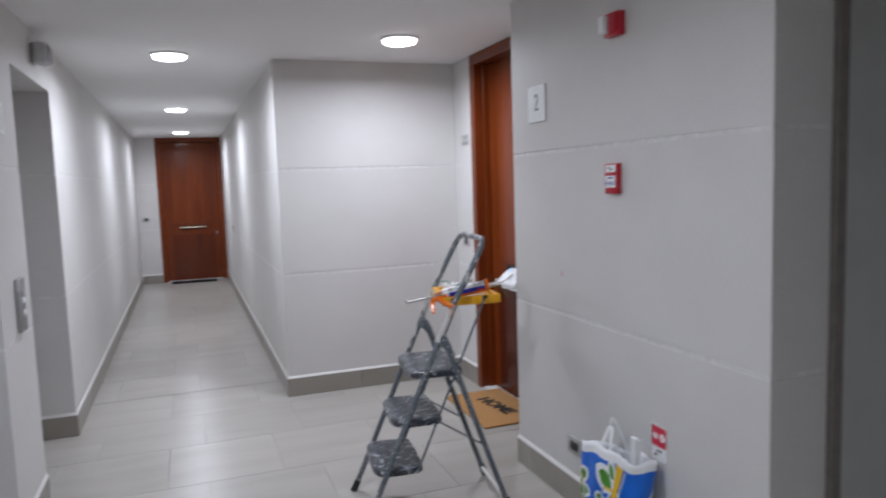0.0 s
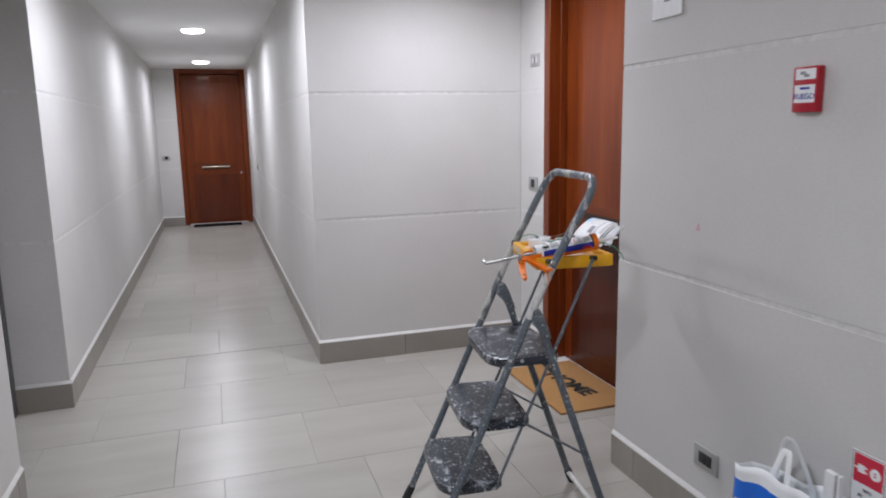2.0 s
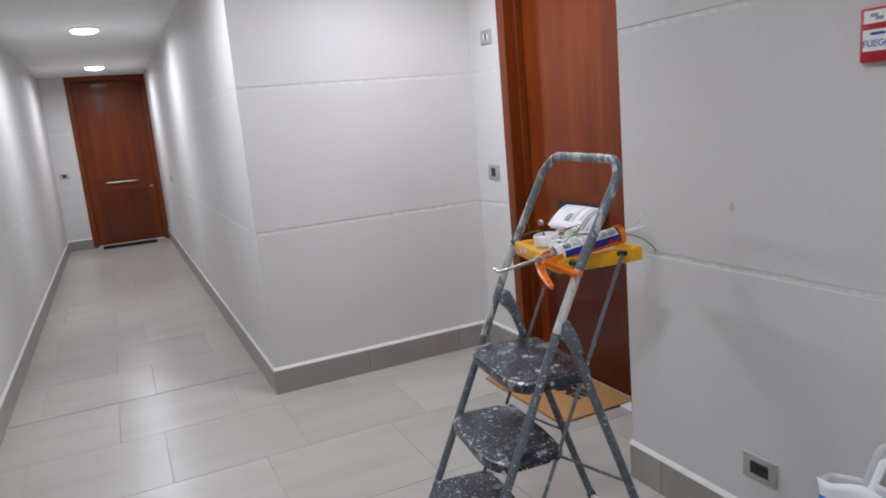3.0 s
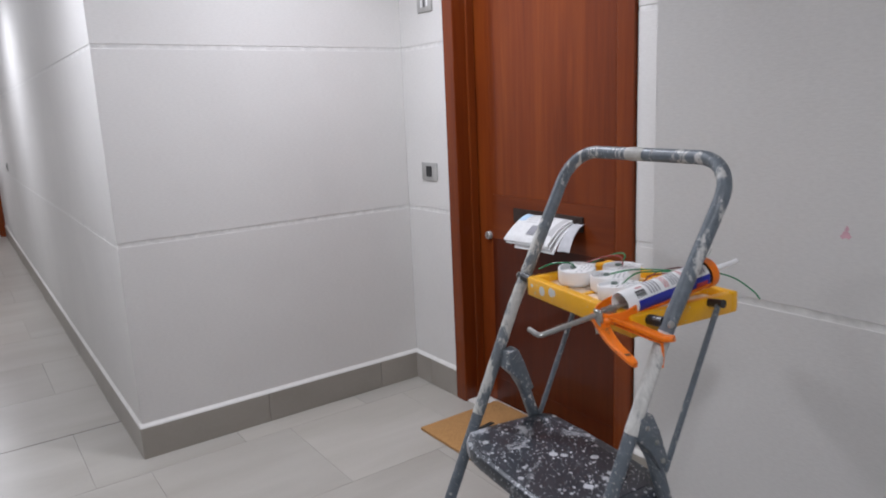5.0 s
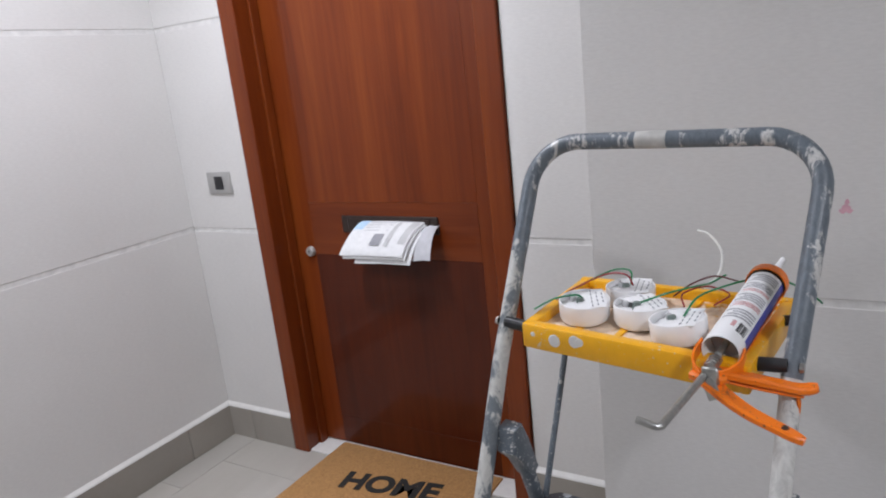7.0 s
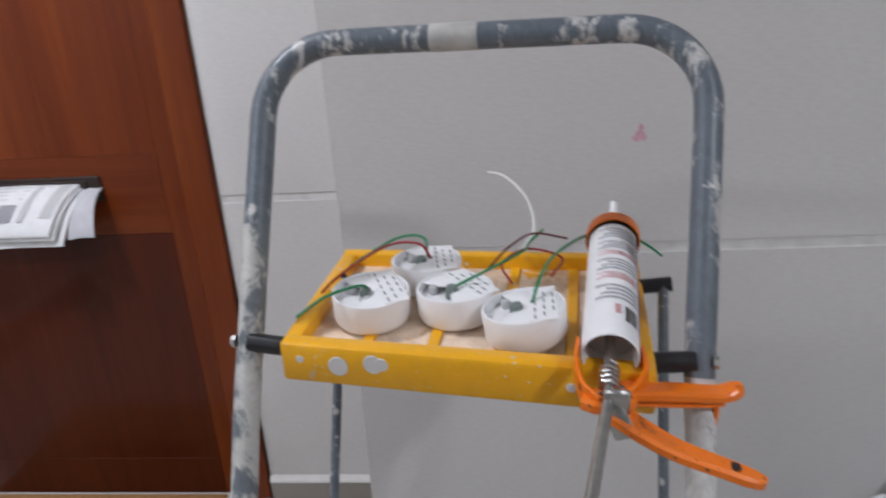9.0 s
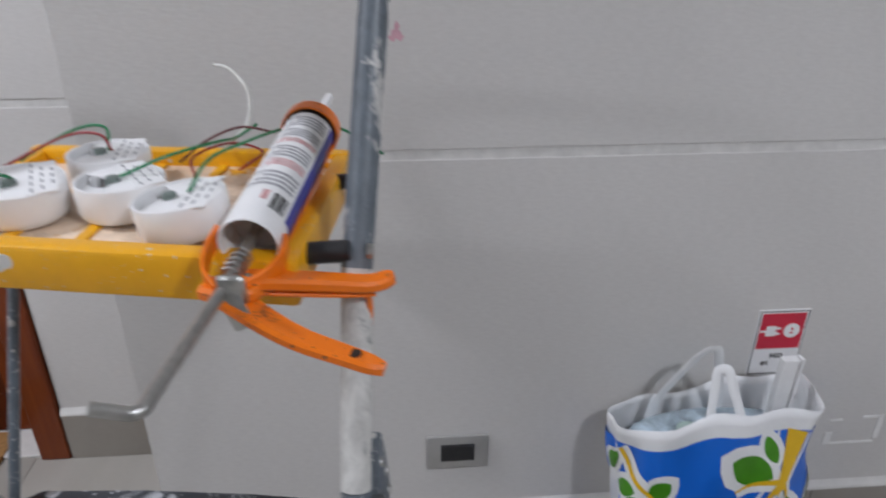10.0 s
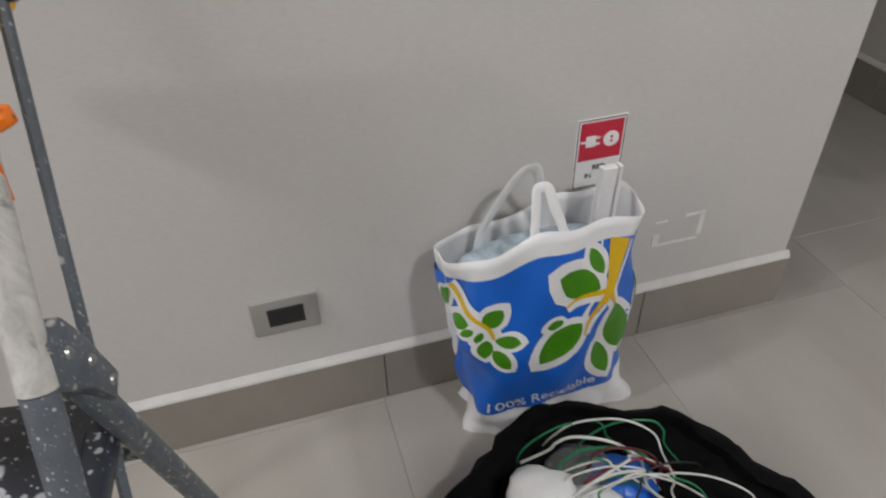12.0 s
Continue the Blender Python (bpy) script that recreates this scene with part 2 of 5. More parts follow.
# ---- mesh helpers ----
def link(name, bm, mat, parent=None, label="", smooth=False):
    me = bpy.data.meshes.new(name)
    bm.to_mesh(me)
    bm.free()
    for m in (mat if isinstance(mat, (list, tuple)) else (mat,)):
        me.materials.append(m)
    if smooth:
        for p in me.polygons:
            p.use_smooth = True
        me.set_sharp_from_angle(angle=radians(38))
    ob = new(name, me)
    if parent:
        ob.parent = parent
    if label:
        tagged(ob, label)
    return ob


def part(name, bm, mat, parent, label="", smooth=False):
    return link(name, bm, mat, parent, label, smooth)


def thing(name, m, label, category, group="", kind=""):
    """An empty at the thing's base, to carry its parts."""
    ob = new(name)
    ob.empty_display_size = 0.1
    ob.matrix_basis = m
    return tagged(ob, label, category, group, kind)


def box(x0, x1, y0, y1, z0, z1, bevel=0.0, seg=1, bm=None):
    out = bm or bmesh.new()
    tmp = bmesh.new()
    bmesh.ops.create_cube(tmp, size=1, matrix=Matrix.Translation(((x0 + x1) / 2, (y0 + y1) / 2, (z0 + z1) / 2))
                          @ Matrix.Diagonal((abs(x1 - x0), abs(y1 - y0), abs(z1 - z0), 1)))
    if bevel:
        bmesh.ops.bevel(tmp, geom=tmp.edges[:], offset=bevel, segments=seg, affect="EDGES", profile=0.5)
    join(out, tmp)
    return out


def join(out, tmp, m=None, mat=0):
    """Adds the mesh tmp to out."""
    made = [out.verts.new(m @ v.co if m else v.co) for v in tmp.verts]
    tmp.verts.index_update()
    for f in tmp.faces:
        g = out.faces.new([made[v.index] for v in f.verts])
        g.material_index = mat or f.material_index
    tmp.free()
    return out


def cyl(r, h, seg=24, bevel=0.0, r2=None, m=None):
    """A cylinder from z=0 up to h."""
    bm = bmesh.new()
    bmesh.ops.create_cone(bm, cap_ends=True, segments=seg, radius1=r, radius2=r if r2 is None else r2, depth=h,
                          matrix=Matrix.Translation((0, 0, h / 2)))
    if bevel:
        rim = [e for e in bm.edges if abs(e.verts[0].co.z - e.verts[1].co.z) < 1e-6]
        bmesh.ops.bevel(bm, geom=rim, offset=bevel, segments=2, affect="EDGES", profile=0.5)
    if m:
        bm.transform(m)
    return bm


def lathe(profile, seg=28, m=None):
    """Turns (radius, height) pairs round z; closed where the radius is 0."""
    bm = bmesh.new()
    rings = []
    for r, z in profile:
        if r < 1e-6:
            rings.append([bm.verts.new((0, 0, z))])
        else:
            rings.append([bm.verts.new((r * math.cos(2 * math.pi * i / seg), r * math.sin(2 * math.pi * i / seg), z)) for i in range(seg)])
    for a, b in zip(rings, rings[1:]):
        for i in range(seg):
            j = (i + 1) % seg
            q = [a[i % len(a)], a[j % len(a)], b[j % len(b)], b[i % len(b)]]
            q = [v for k, v in enumerate(q) if v not in q[:k]]
            if len(q) > 2:
                bm.faces.new(q)
    bmesh.ops.recalc_face_normals(bm, faces=bm.faces[:])
    if m:
        bm.transform(m)
    return bm


def smooth_path(pts, n=6):
    """Catmull-Rom through the points."""
    p = [Vector(q) for q in pts]
    p = [2 * p[0] - p[1]] + p + [2 * p[-1] - p[-2]]
    out = []
    for a, b, c, d in zip(p, p[1:], p[2:], p[3:]):
        for k in range(n):
            t = k / n
            out.append(0.5 * (2 * b + (c - a) * t + (2 * a - 5 * b + 4 * c - d) * t * t + (3 * b - a - 3 * c + d) * t ** 3))
    return out + [p[-2]]


def rounded(pts, r, n=6):
    """A polyline whose inner corners are rounded to radius r."""
    p = [Vector(q) for q in pts]
    out = [p[0]]
    for a, b, c in zip(p, p[1:], p[2:]):
        u, v = (a - b).normalized(), (c - b).normalized()
        half = u.angle(v) / 2
        d = r / math.tan(half)
        mid = b + (u + v).normalized() * (r / math.sin(half))
        s, e = b + u * d - mid, b + v * d - mid
        for k in range(n + 1):
            w = s.normalized().slerp(e.normalized(), k / n)
            out.append(mid + w * r)
    return out + [p[-1]]


def tube(path, r, seg=10, squash=1.0, bm=None, taper=None):
    """A round bar along a path; taper gives the radius from start to end."""
    bm = bm or bmesh.new()
    p = [Vector(q) for q in path]
    t0 = (p[1] - p[0]).normalized()
    up = Vector((0, 0, 1)) if abs(t0.z) < 0.9 else Vector((1, 0, 0))
    nrm = t0.cross(up).normalized()
    rings = []
    for i, q in enumerate(p):
        t = (p[min(i + 1, len(p) - 1)] - p[max(i - 1, 0)]).normalized()
        nrm = (nrm - t * nrm.dot(t)).normalized()
        b = t.cross(nrm)
        rr = r if taper is None else r + (taper - r) * i / (len(p) - 1)
        rings.append([bm.verts.new(q + nrm * rr * math.cos(2 * math.pi * k / seg) + b * rr * squash * math.sin(2 * math.pi * k / seg)) for k in range(seg)])
    for a, b in zip(rings, rings[1:]):
        for k in range(seg):
            bm.faces.new((a[k], a[(k + 1) % seg], b[(k + 1) % seg], b[k]))
    bm.faces.new(rings[0][::-1])
    bm.faces.new(rings[-1])
    return bm


def prism(outline, z0, z1, bevel=0.0):
    """An outline in x, y raised from z0 to z1."""
    bm = bmesh.new()
    lo = [bm.verts.new((x, y, z0)) for x, y in outline]
    hi = [bm.verts.new((x, y, z1)) for x, y in outline]
    bm.faces.new(lo[::-1])
    top = bm.faces.new(hi)
    n = len(lo)
    for i in range(n):
        bm.faces.new((lo[i], lo[(i + 1) % n], hi[(i + 1) % n], hi[i]))
    bmesh.ops.recalc_face_normals(bm, faces=bm.faces[:])
    if bevel:
        rim = [e for e in bm.edges if abs(e.verts[0].co.z - e.verts[1].co.z) < 1e-6]
        bmesh.ops.bevel(bm, geom=rim, offset=bevel, segments=2, affect="EDGES", profile=0.5)
    return bm


def text_mesh(body, size, m, depth=0.0006, bold=0.0):
    """Lettering as a mesh."""
    cu = bpy.data.curves.new("lettering", "FONT")
    cu.body, cu.size, cu.extrude, cu.align_x, cu.align_y = body, size, depth, "CENTER", "CENTER"
    cu.offset = bold
    tmp = bpy.data.objects.new("lettering", cu)
    me = bpy.data.meshes.new_from_object(tmp)
    bpy.data.objects.remove(tmp)
    bm = bmesh.new()
    bm.from_mesh(me)
    bpy.data.meshes.remove(me)
    bm.transform(m)
    return bm


EAST = Matrix(((0, 0, -1, 0), (-1, 0, 0, 0), (0, 1, 0, 0), (0, 0, 0, 1)))  # local x to the reader's right on a wall that faces west
SOUTH = Matrix(((1, 0, 0, 0), (0, 0, -1, 0), (0, 1, 0, 0), (0, 0, 0, 1)))  # the same on a wall that faces south


# ---- structure ----
JOINTS = (0.14, 0.897, 1.648, CEIL)
XW, XB, XD, XN = -0.745, 0.612, 1.965, 1.6
YB, YN, YN0, YFAR, YS = 6.6, 4.847, 3.145, 14.05, -1.2
YA0 = 2.16
SKIRT_H = 0.14


def wall(name, x0, x1, y0, y1, label, faces, z0=0.0, z1=CEIL):
    """A wall with covering in three courses on the faces given: (side, from, to)."""
    k = 0.0020
    sides = {f[0] for f in faces}
    ob = link(name, box(x0 + k * ("w" in sides), x1 - k * ("e" in sides), y0 + k * ("s" in sides), y1 - k * ("n" in sides), z0, z1), GROUT_WALL)
    tagged(ob, label, "wall", kind="structure")
    for side, a, b in faces:
        for lo, hi in zip(JOINTS, JOINTS[1:]):
            lo, hi = max(lo, z0), min(hi, z1)
            if hi - lo < 0.02:
                continue
            if side in "sn":
                a2 = a + (0.0022 if a == x0 and "w" in sides else 0)
                b2 = b - (0.0022 if b == x1 and "e" in sides else 0)
            else:
                a2, b2 = a, b
            e = {"w": (x0, x0 + 0.0021, a, b), "e": (x1 - 0.0021, x1, a, b), "s": (a2, b2, y0, y0 + 0.0021), "n": (a2, b2, y1 - 0.0021, y1)}[side]
            part("panel", box(*e, lo + (0.008 if lo > z0 + 0.15 else 0), hi - (0.009 if hi < z1 - 0.01 else 0), 0.0008), WALL, ob)
    return ob


wall("wall_corridor_west", -1.5, XW, 6.39, YFAR + 0.2, "pale grey textured covering on the corridor wall", [("e", 6.39, YFAR), ("s", -1.02, XW)])
wall("wall_lift_pier", -1.5, XW, 4.81, 5.38, "pale grey pier between the two lift openings", [("e", 4.81, 5.38), ("s", -1.02, XW), ("n", -1.02, XW)])
wall("wall_lobby_west", -1.5, XW, YS, 3.79, "pale grey wall beside the lift opening", [("e", YS, 3.79), ("n", -1.02, XW)])
for a, b in ((5.38, 6.39), (3.79, 4.81)):
    ob = wall("wall_lift_lintel", -1.5, XW, a, b, "pale grey lintel over a lift opening", [("e", a, b)], 2.145, CEIL)
wall("wall_block", XB, 2.6, YB, YFAR + 0.2, "pale grey textured wall block with two level joints", [("s", XB, XD), ("w", YB, YFAR)])
wall("wall_door_recess_north", XD, 2.6, 6.245, YB, "pale grey recess wall beside the flat's door", [("w", 6.245, YB)])
wall("wall_door_recess_south", XD, 2.6, YN, 5.20, "pale grey recess wall beside the flat's door", [("w", YN, 5.20)])
wall("wall_near", XN, 2.9, YN0, YN, "pale grey textured wall with level joints", [("w", YN0, YN), ("s", XN, 1.83), ("n", XN, XD)])
wall("wall_alcove_south", XN, 2.9, YS, YA0, "pale grey wall south of the alcove", [("w", YS, YA0), ("n", XN, 2.9)])
wall("wall_alcove_east", 2.9, 3.1, YS, YN, "pale grey end wall of the alcove", [("w", YA0, YN0)])
wall("wall_far", -1.5, -0.427, YFAR, YFAR + 0.25, "pale grey end wall of the corridor", [("s", XW, -0.425)])
wall("wall_south", -1.5, 3.1, YS - 0.2, YS, "pale grey wall at the back of the lobby", [("n", XW, XN)])
tagged(link("ceiling", box(-1.5, 3.1, YS - 0.2, YFAR + 0.25, CEIL, CEIL + 0.12), CEILING), "smooth white painted ceiling", "ceiling", kind="structure")


def skirting(name, side, fixed, a, b, label="grey-beige porcelain skirting with a white caulked top"):
    """A run of skirting tiles against a wall face; side is the way that the face looks."""
    ob = new(name)
    tagged(ob, label, "baseboard", kind="structure")
    t, n = 0.010, 0
    edges = [a]
    s = 4.10 + 0.59 * math.ceil((a - 4.10 + 0.05) / 0.59)
    while s < b - 0.05:
        edges.append(s)
        s += 0.59
    edges.append(b)
    for p, q in zip(edges, edges[1:]):
        e = {"w": (fixed - t, fixed, p + 0.001, q - 0.001), "e": (fixed, fixed + t, p + 0.001, q - 0.001),
             "s": (p + 0.001, q - 0.001, fixed - t, fixed), "n": (p + 0.001, q - 0.001, fixed, fixed + t)}[side]
        part("skirting_tile", box(*e, 0.0, SKIRT_H - 0.006, 0.0012), SKIRT, ob)
    bm = bmesh.new()
    prof = ((0.0, -0.006), (-t - 0.0006, -0.006), (-t + 0.001, -0.001), (-0.004, 0.006), (0.0, 0.012))
    rows = []
    for v in (a, b):
        row = []
        for d, z in prof:
            d = -d
            row.append(bm.verts.new({"w": (fixed - d, v, SKIRT_H + z), "e": (fixed + d, v, SKIRT_H + z), "s": (v, fixed - d, SKIRT_H + z), "n": (v, fixed + d, SKIRT_H + z)}[side]))
        rows.append(row)
    for i in range(len(prof) - 1):
        bm.faces.new((rows[0][i], rows[0][i + 1], rows[1][i + 1], rows[1][i]))
    bm.faces.new(rows[0])
    bm.faces.new(rows[1])
    bmesh.ops.recalc_face_normals(bm, faces=bm.faces[:])
    part("caulk_line", bm, CAULK, ob, "white caulk bead")
    return ob


skirting("baseboard_corridor_west", "e", XW, 6.39, YFAR)
skirting("baseboard_jamb", "s", 6.39, -1.02, XW + 0.01)
skirting("baseboard_pier", "e", XW, 4.81, 5.38)
skirting("baseboard_pier_south", "s", 4.81, -1.02, XW + 0.01)
skirting("baseboard_lobby_west", "e", XW, YS, 3.79)
skirting("baseboard_block_south", "s", YB, XB - 0.01, XD)
skirting("baseboard_block_west", "w", XB, YB, YFAR)
skirting("baseboard_recess_north", "w", XD, 6.245, YB)
skirting("baseboard_recess_south", "w", XD, YN, 5.20)
skirting("baseboard_near", "w", XN, YN0 - 0.01, YN + 0.01)
skirting("baseboard_near_south", "s", YN0, XN, 1.83)
skirting("baseboard_near_north", "n", YN, XN, XD)
skirting("baseboard_alcove_south", "n", YA0, XN, 2.9)
skirting("baseboard_alcove_east", "w", 2.9, YA0, YN0)
skirting("baseboard_lobby_east", "w", XN, YS, YA0)
skirting("baseboard_far", "s", YFAR, XW, -0.425)
skirting("baseboard_lobby_south", "n", YS, XW, XN)


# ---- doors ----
def flat_door(name, m, label, lower=WOOD_LOW_SHADED):
    """A varnished door with casing; local x across, y into the wall, z up, the opening 1.04 wide from x=0. lower:
    darker cedar that also holds the shade low on the door.
    """
    ob = thing(name, m, label, "door", kind="structure")
    h, w = CEIL, 1.04
    for x0, x1 in ((0.0, 0.072), (w - 0.072, w)):
        part("casing", box(x0, x1, -0.012, 0.13, 0, h - 0.001, 0.003), WOOD_V, ob)
    part("head_casing", box(0.072, w - 0.072, -0.011, 0.13, h - 0.075, h - 0.001, 0.003), WOOD_HX, ob)
    part("door_stop", box(0.072, 0.084, 0.055, 0.095, 0, h - 0.075, 0.002), WOOD_V, ob)
    part("door_stop", box(w - 0.084, w - 0.072, 0.055, 0.095, 0, h - 0.075, 0.002), WOOD_V, ob)
    x0, x1, y0, y1 = 0.076, w - 0.076, 0.098, 0.14
    part("stile", box(x0, x0 + 0.095, y0, y1, 0.012, h - 0.08, 0.0006), WOOD_V, ob)
    part("stile", box(x1 - 0.095, x1, y0, y1, 0.012, h - 0.08, 0.0006), WOOD_V, ob)
    part("upper_panel", box(x0 + 0.0953, x1 - 0.0953, y0 + 0.0006, y1, 0.9853, h - 0.08, 0.0006), WOOD_V, ob)
    part("middle_rail", box(x0 + 0.0953, x1 - 0.0953, y0, y1, 0.790, 0.985, 0.0006), WOOD_HX, ob)
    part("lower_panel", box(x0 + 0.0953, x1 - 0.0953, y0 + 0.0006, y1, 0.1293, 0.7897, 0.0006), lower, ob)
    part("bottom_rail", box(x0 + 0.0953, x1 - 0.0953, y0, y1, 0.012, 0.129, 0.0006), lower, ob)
    part("backing", box(0.0, w, 0.141, 0.16, 0, h), GAP, ob)
    part("threshold", box(0.0, w, 0.0, 0.14, 0.0, 0.008, 0.002), CAULK, ob, "pale stone threshold")
    slot = part("mail_slot", box(w / 2 - 0.20, w / 2 + 0.20, y0 - 0.008, y0 + 0.002, 0.878, 0.938, 0.003), BRONZE, ob, "dark metal mail slot")
    part("flap", box(w / 2 - 0.17, w / 2 + 0.17, y0 - 0.012, y0 - 0.0075, 0.886, 0.93, 0.002), BRONZE, slot)
    return ob


near_door = flat_door("door_1", Matrix.Translation((XD, 6.243, 0)) @ Matrix.Rotation(radians(-90), 4, "Z"),
                      "closed reddish cedar flat door with a newspaper in its slot")
far_door = flat_door("door_2", Matrix.Translation((-0.427, YFAR, 0)), "closed reddish cedar door at the corridor's end", WOOD_HALF_SHADED)
for ob, x in ((near_door, 0.152), (far_door, 0.905)):
    k = part("lock", lathe([(0, 0.016), (0.015, 0.016), (0.018, 0.012), (0.019, 0.0), (0, 0)], 20,
                           Matrix.Translation((x, 0.0975, 0.80)) @ Matrix.Rotation(radians(90), 4, "X")), ALU, ob, "satin lock cylinder", True)
    part("keyhole", box(x - 0.002, x + 0.002, 0.0805, 0.083, 0.793, 0.807), BLACK, k)
far_slot_bar = part("pull_bar", tube([(0.31, 0.078, 0.905), (0.32, 0.07, 0.906), (0.72, 0.07, 0.906), (0.73, 0.078, 0.905)], 0.013), BRASS, far_door, "bright brass bar over the slot", True)


def lift_door(y0, y1, name):
    ob = thing(name, Matrix.Translation((-1.02, y0, 0)), "closed brushed steel lift door set deep in the wall", "lift door", kind="structure")
    w = y1 - y0
    part("leaf", box(-0.04, 0.0, 0.06, w / 2 - 0.001, 0.004, 2.08, 0.002), LIFT, ob)
    part("leaf", box(-0.04, 0.0, w / 2 + 0.001, w - 0.06, 0.004, 2.08, 0.002), LIFT, ob)
    part("jamb", box(-0.05, 0.02, 0.001, 0.06, 0, 2.143, 0.002), STEEL_DARK, ob)
    part("jamb", box(-0.05, 0.02, w - 0.06, w - 0.001, 0, 2.143, 0.002), STEEL_DARK, ob)
    part("header", box(-0.05, 0.02, 0.06, w - 0.06, 2.08, 2.143, 0.002), STEEL_DARK, ob)
    part("sill", box(-0.2, 0.02, 0.06, w - 0.06, 0.0, 0.004), STEEL, ob)
    return ob


lift_door(5.38, 6.39, "lift_door_1")
lift_door(3.79, 4.81, "lift_door_2")

svc = thing("door_3", Matrix.Translation((1.83, YN0, 0)), "closed plain grey door with a dark frame in the alcove", "door", kind="structure")
part("frame_jamb", box(0.0, 0.045, -0.02, 0.05, 0, 2.10, 0.003), FRAME_BROWN, svc)
part("frame_jamb", box(0.94, 1.0, -0.02, 0.05, 0, 2.10, 0.003), FRAME_BROWN, svc)
part("frame_head", box(0.0, 1.0, -0.021, 0.05, 2.10, 2.16, 0.003), FRAME_BROWN, svc)
part("leaf", box(0.045, 0.94, -0.012, 0.045, 0.008, 2.098, 0.002), DOOR_GREY, svc)

# ---- ceiling lights ----
for i, (x, y) in enumerate(LIGHTS):
    ob = thing("ceiling_light", Matrix.Translation((x, y, CEIL)), "round flush white downlight glowing in the ceiling", "ceiling light", "downlights")
    part("trim_ring", lathe([(0.107, 0.0), (0.114, 0.0), (0.115, -0.012), (0.113, -0.016), (0.107, -0.016)], 40), WHITE_PL, ob, "white trim ring", True)
    part("diffuser", lathe([(0.107, -0.002), (0.1065, -0.022), (0.100, -0.032), (0.080, -0.039), (0.0, -0.042)], 40), GLOW, ob, "glowing opal diffuser", True)
    ld = bpy.data.lights.new("downlight", "AREA")
    ld.shape, ld.size, ld.energy, ld.color, ld.spread = "DISK", 0.19, LAMP_WATTS, LAMP_COLOUR, radians(170)
    lo = new("downlight", ld)
    lo.location = (x, y, CEIL - 0.046)

# ---- ladder ----
LAD = Matrix.Translation((0.661, 4.660, 0)) @ Matrix.Rotation(radians(-7), 4, "Z")
SL = 0.447
lad = thing("step_ladder", LAD, "open grey tubular step ladder with yellow tray, spattered with paint", "step ladder")
HW = 0.213


def leg(z, w):
    """A point on a front leg; the frame is a little racked."""
    if w < 0:
        w = -0.216 + 0.023 * min(z / 0.96, 1) - 0.013 * max(0, (z - 0.96) / 0.293)
    elif w > 0:
        w = 0.216 + 0.013 * min(z / 0.96, 1) + 0.003 * max(0, (z - 0.96) / 0.293)
    return (SL * z + 0.026 * max(0, (z - 0.93) / 0.316), w, z)


for s in (-1, 1):
    mid, top = (0.70, 1.100) if s > 0 else (0.812, 0.980)
    front = part("front_leg", tube([leg(0.012, s * HW), leg(mid, s * HW)], 0.0125, 14), LADDER, lad, "", True)
    part("foot", tube([(-0.004, s * HW, 0.0), leg(0.05, s * HW)], 0.0165, 12, taper=0.015), RUBBER, front, "black rubber foot", True)
    part("upper_leg", tube([leg(mid + 0.001, s * HW)] + [leg(z, s * HW) for z in (0.93, 0.96) if z < top - 0.05] + [leg(top, s * HW)], 0.0130, 14), LADDER_MIX if s > 0 else LADDER_W, lad, "tube smeared with white filler", True)
    back = part("rear_leg", tube([(0.395, s * 0.196, 0.815), (0.672, s * 0.196, 0.012)], 0.0130, 12), LADDER, lad, "", True)
    part("foot", tube([(0.679, s * 0.196, 0.0), (0.658, s * 0.196, 0.055)], 0.0155, 12), RUBBER, back, "black rubber foot", True)
    part("link_bar", tube([(0.592, s * 0.180 + 0.003, 1.000), (0.253, s * 0.186, 0.232)], 0.0055, 8), LADDER, lad, "", True)
    part("spreader", tube([(0.352, s * 0.190, 0.452), (0.574, s * 0.193, 0.312)], 0.0085, 8, 0.5), LADDER, lad, "", True)
    plate = bmesh.new()
    out = [(0.366, 0.805), (0.374, 0.842), (0.396, 0.846), (0.412, 0.815), (0.436, 0.748), (0.416, 0.738), (0.392, 0.778)]
    tmp = prism(out, -0.0165, 0.0165, 0.003)
    tmp.transform(Matrix.Translation((0, s * 0.199, 0)) @ Matrix.Rotation(radians(90), 4, "X"))
    join(plate, tmp)
    hinge = part("hinge_bracket", plate, LADDER, lad, "", True)
    for fx, fz in ((0.382, 0.826), (0.404, 0.795), (0.420, 0.756)):
        part("rivet", lathe([(0, 0.003), (0.004, 0.002), (0.005, 0)], 10, Matrix.Translation((fx, s * 0.2155, fz)) @ Matrix.Rotation(radians(90 if s < 0 else -90), 4, "X")), ZINC, hinge, "", True)
hoop = rounded([leg(0.979, -HW), leg(1.262, -HW), leg(1.262, HW), leg(1.095, HW)], 0.075, 9)
part("hand_rail", tube(hoop, 0.0132, 16), LADDER_TOP, lad, "bent grey top rail", True)
part("tape_band", tube([(leg(1.262, 0)[0], 0.010, 1.262), (leg(1.262, 0)[0], 0.058, 1.262)], 0.0137, 16), plain("dried_filler", (0.5, 0.49, 0.46), 0.7, var=0.25), lad, "band of dried filler", True)
part("rear_crossbar", tube([(0.660, -0.19, 0.045), (0.660, 0.19, 0.045)], 0.010, 10), LADDER_W, lad, "", True)
part("wire_twist", tube(smooth_path([(leg(1.262, 0)[0], 0.040, 1.253), (leg(1.262, 0)[0] + 0.004, 0.035, 1.260), (leg(1.262, 0)[0] - 0.003, 0.031, 1.264), (leg(1.262, 0)[0] + 0.004, 0.034, 1.268)], 4), 0.0012, 6), ZINC, lad, "twist of tie wire")
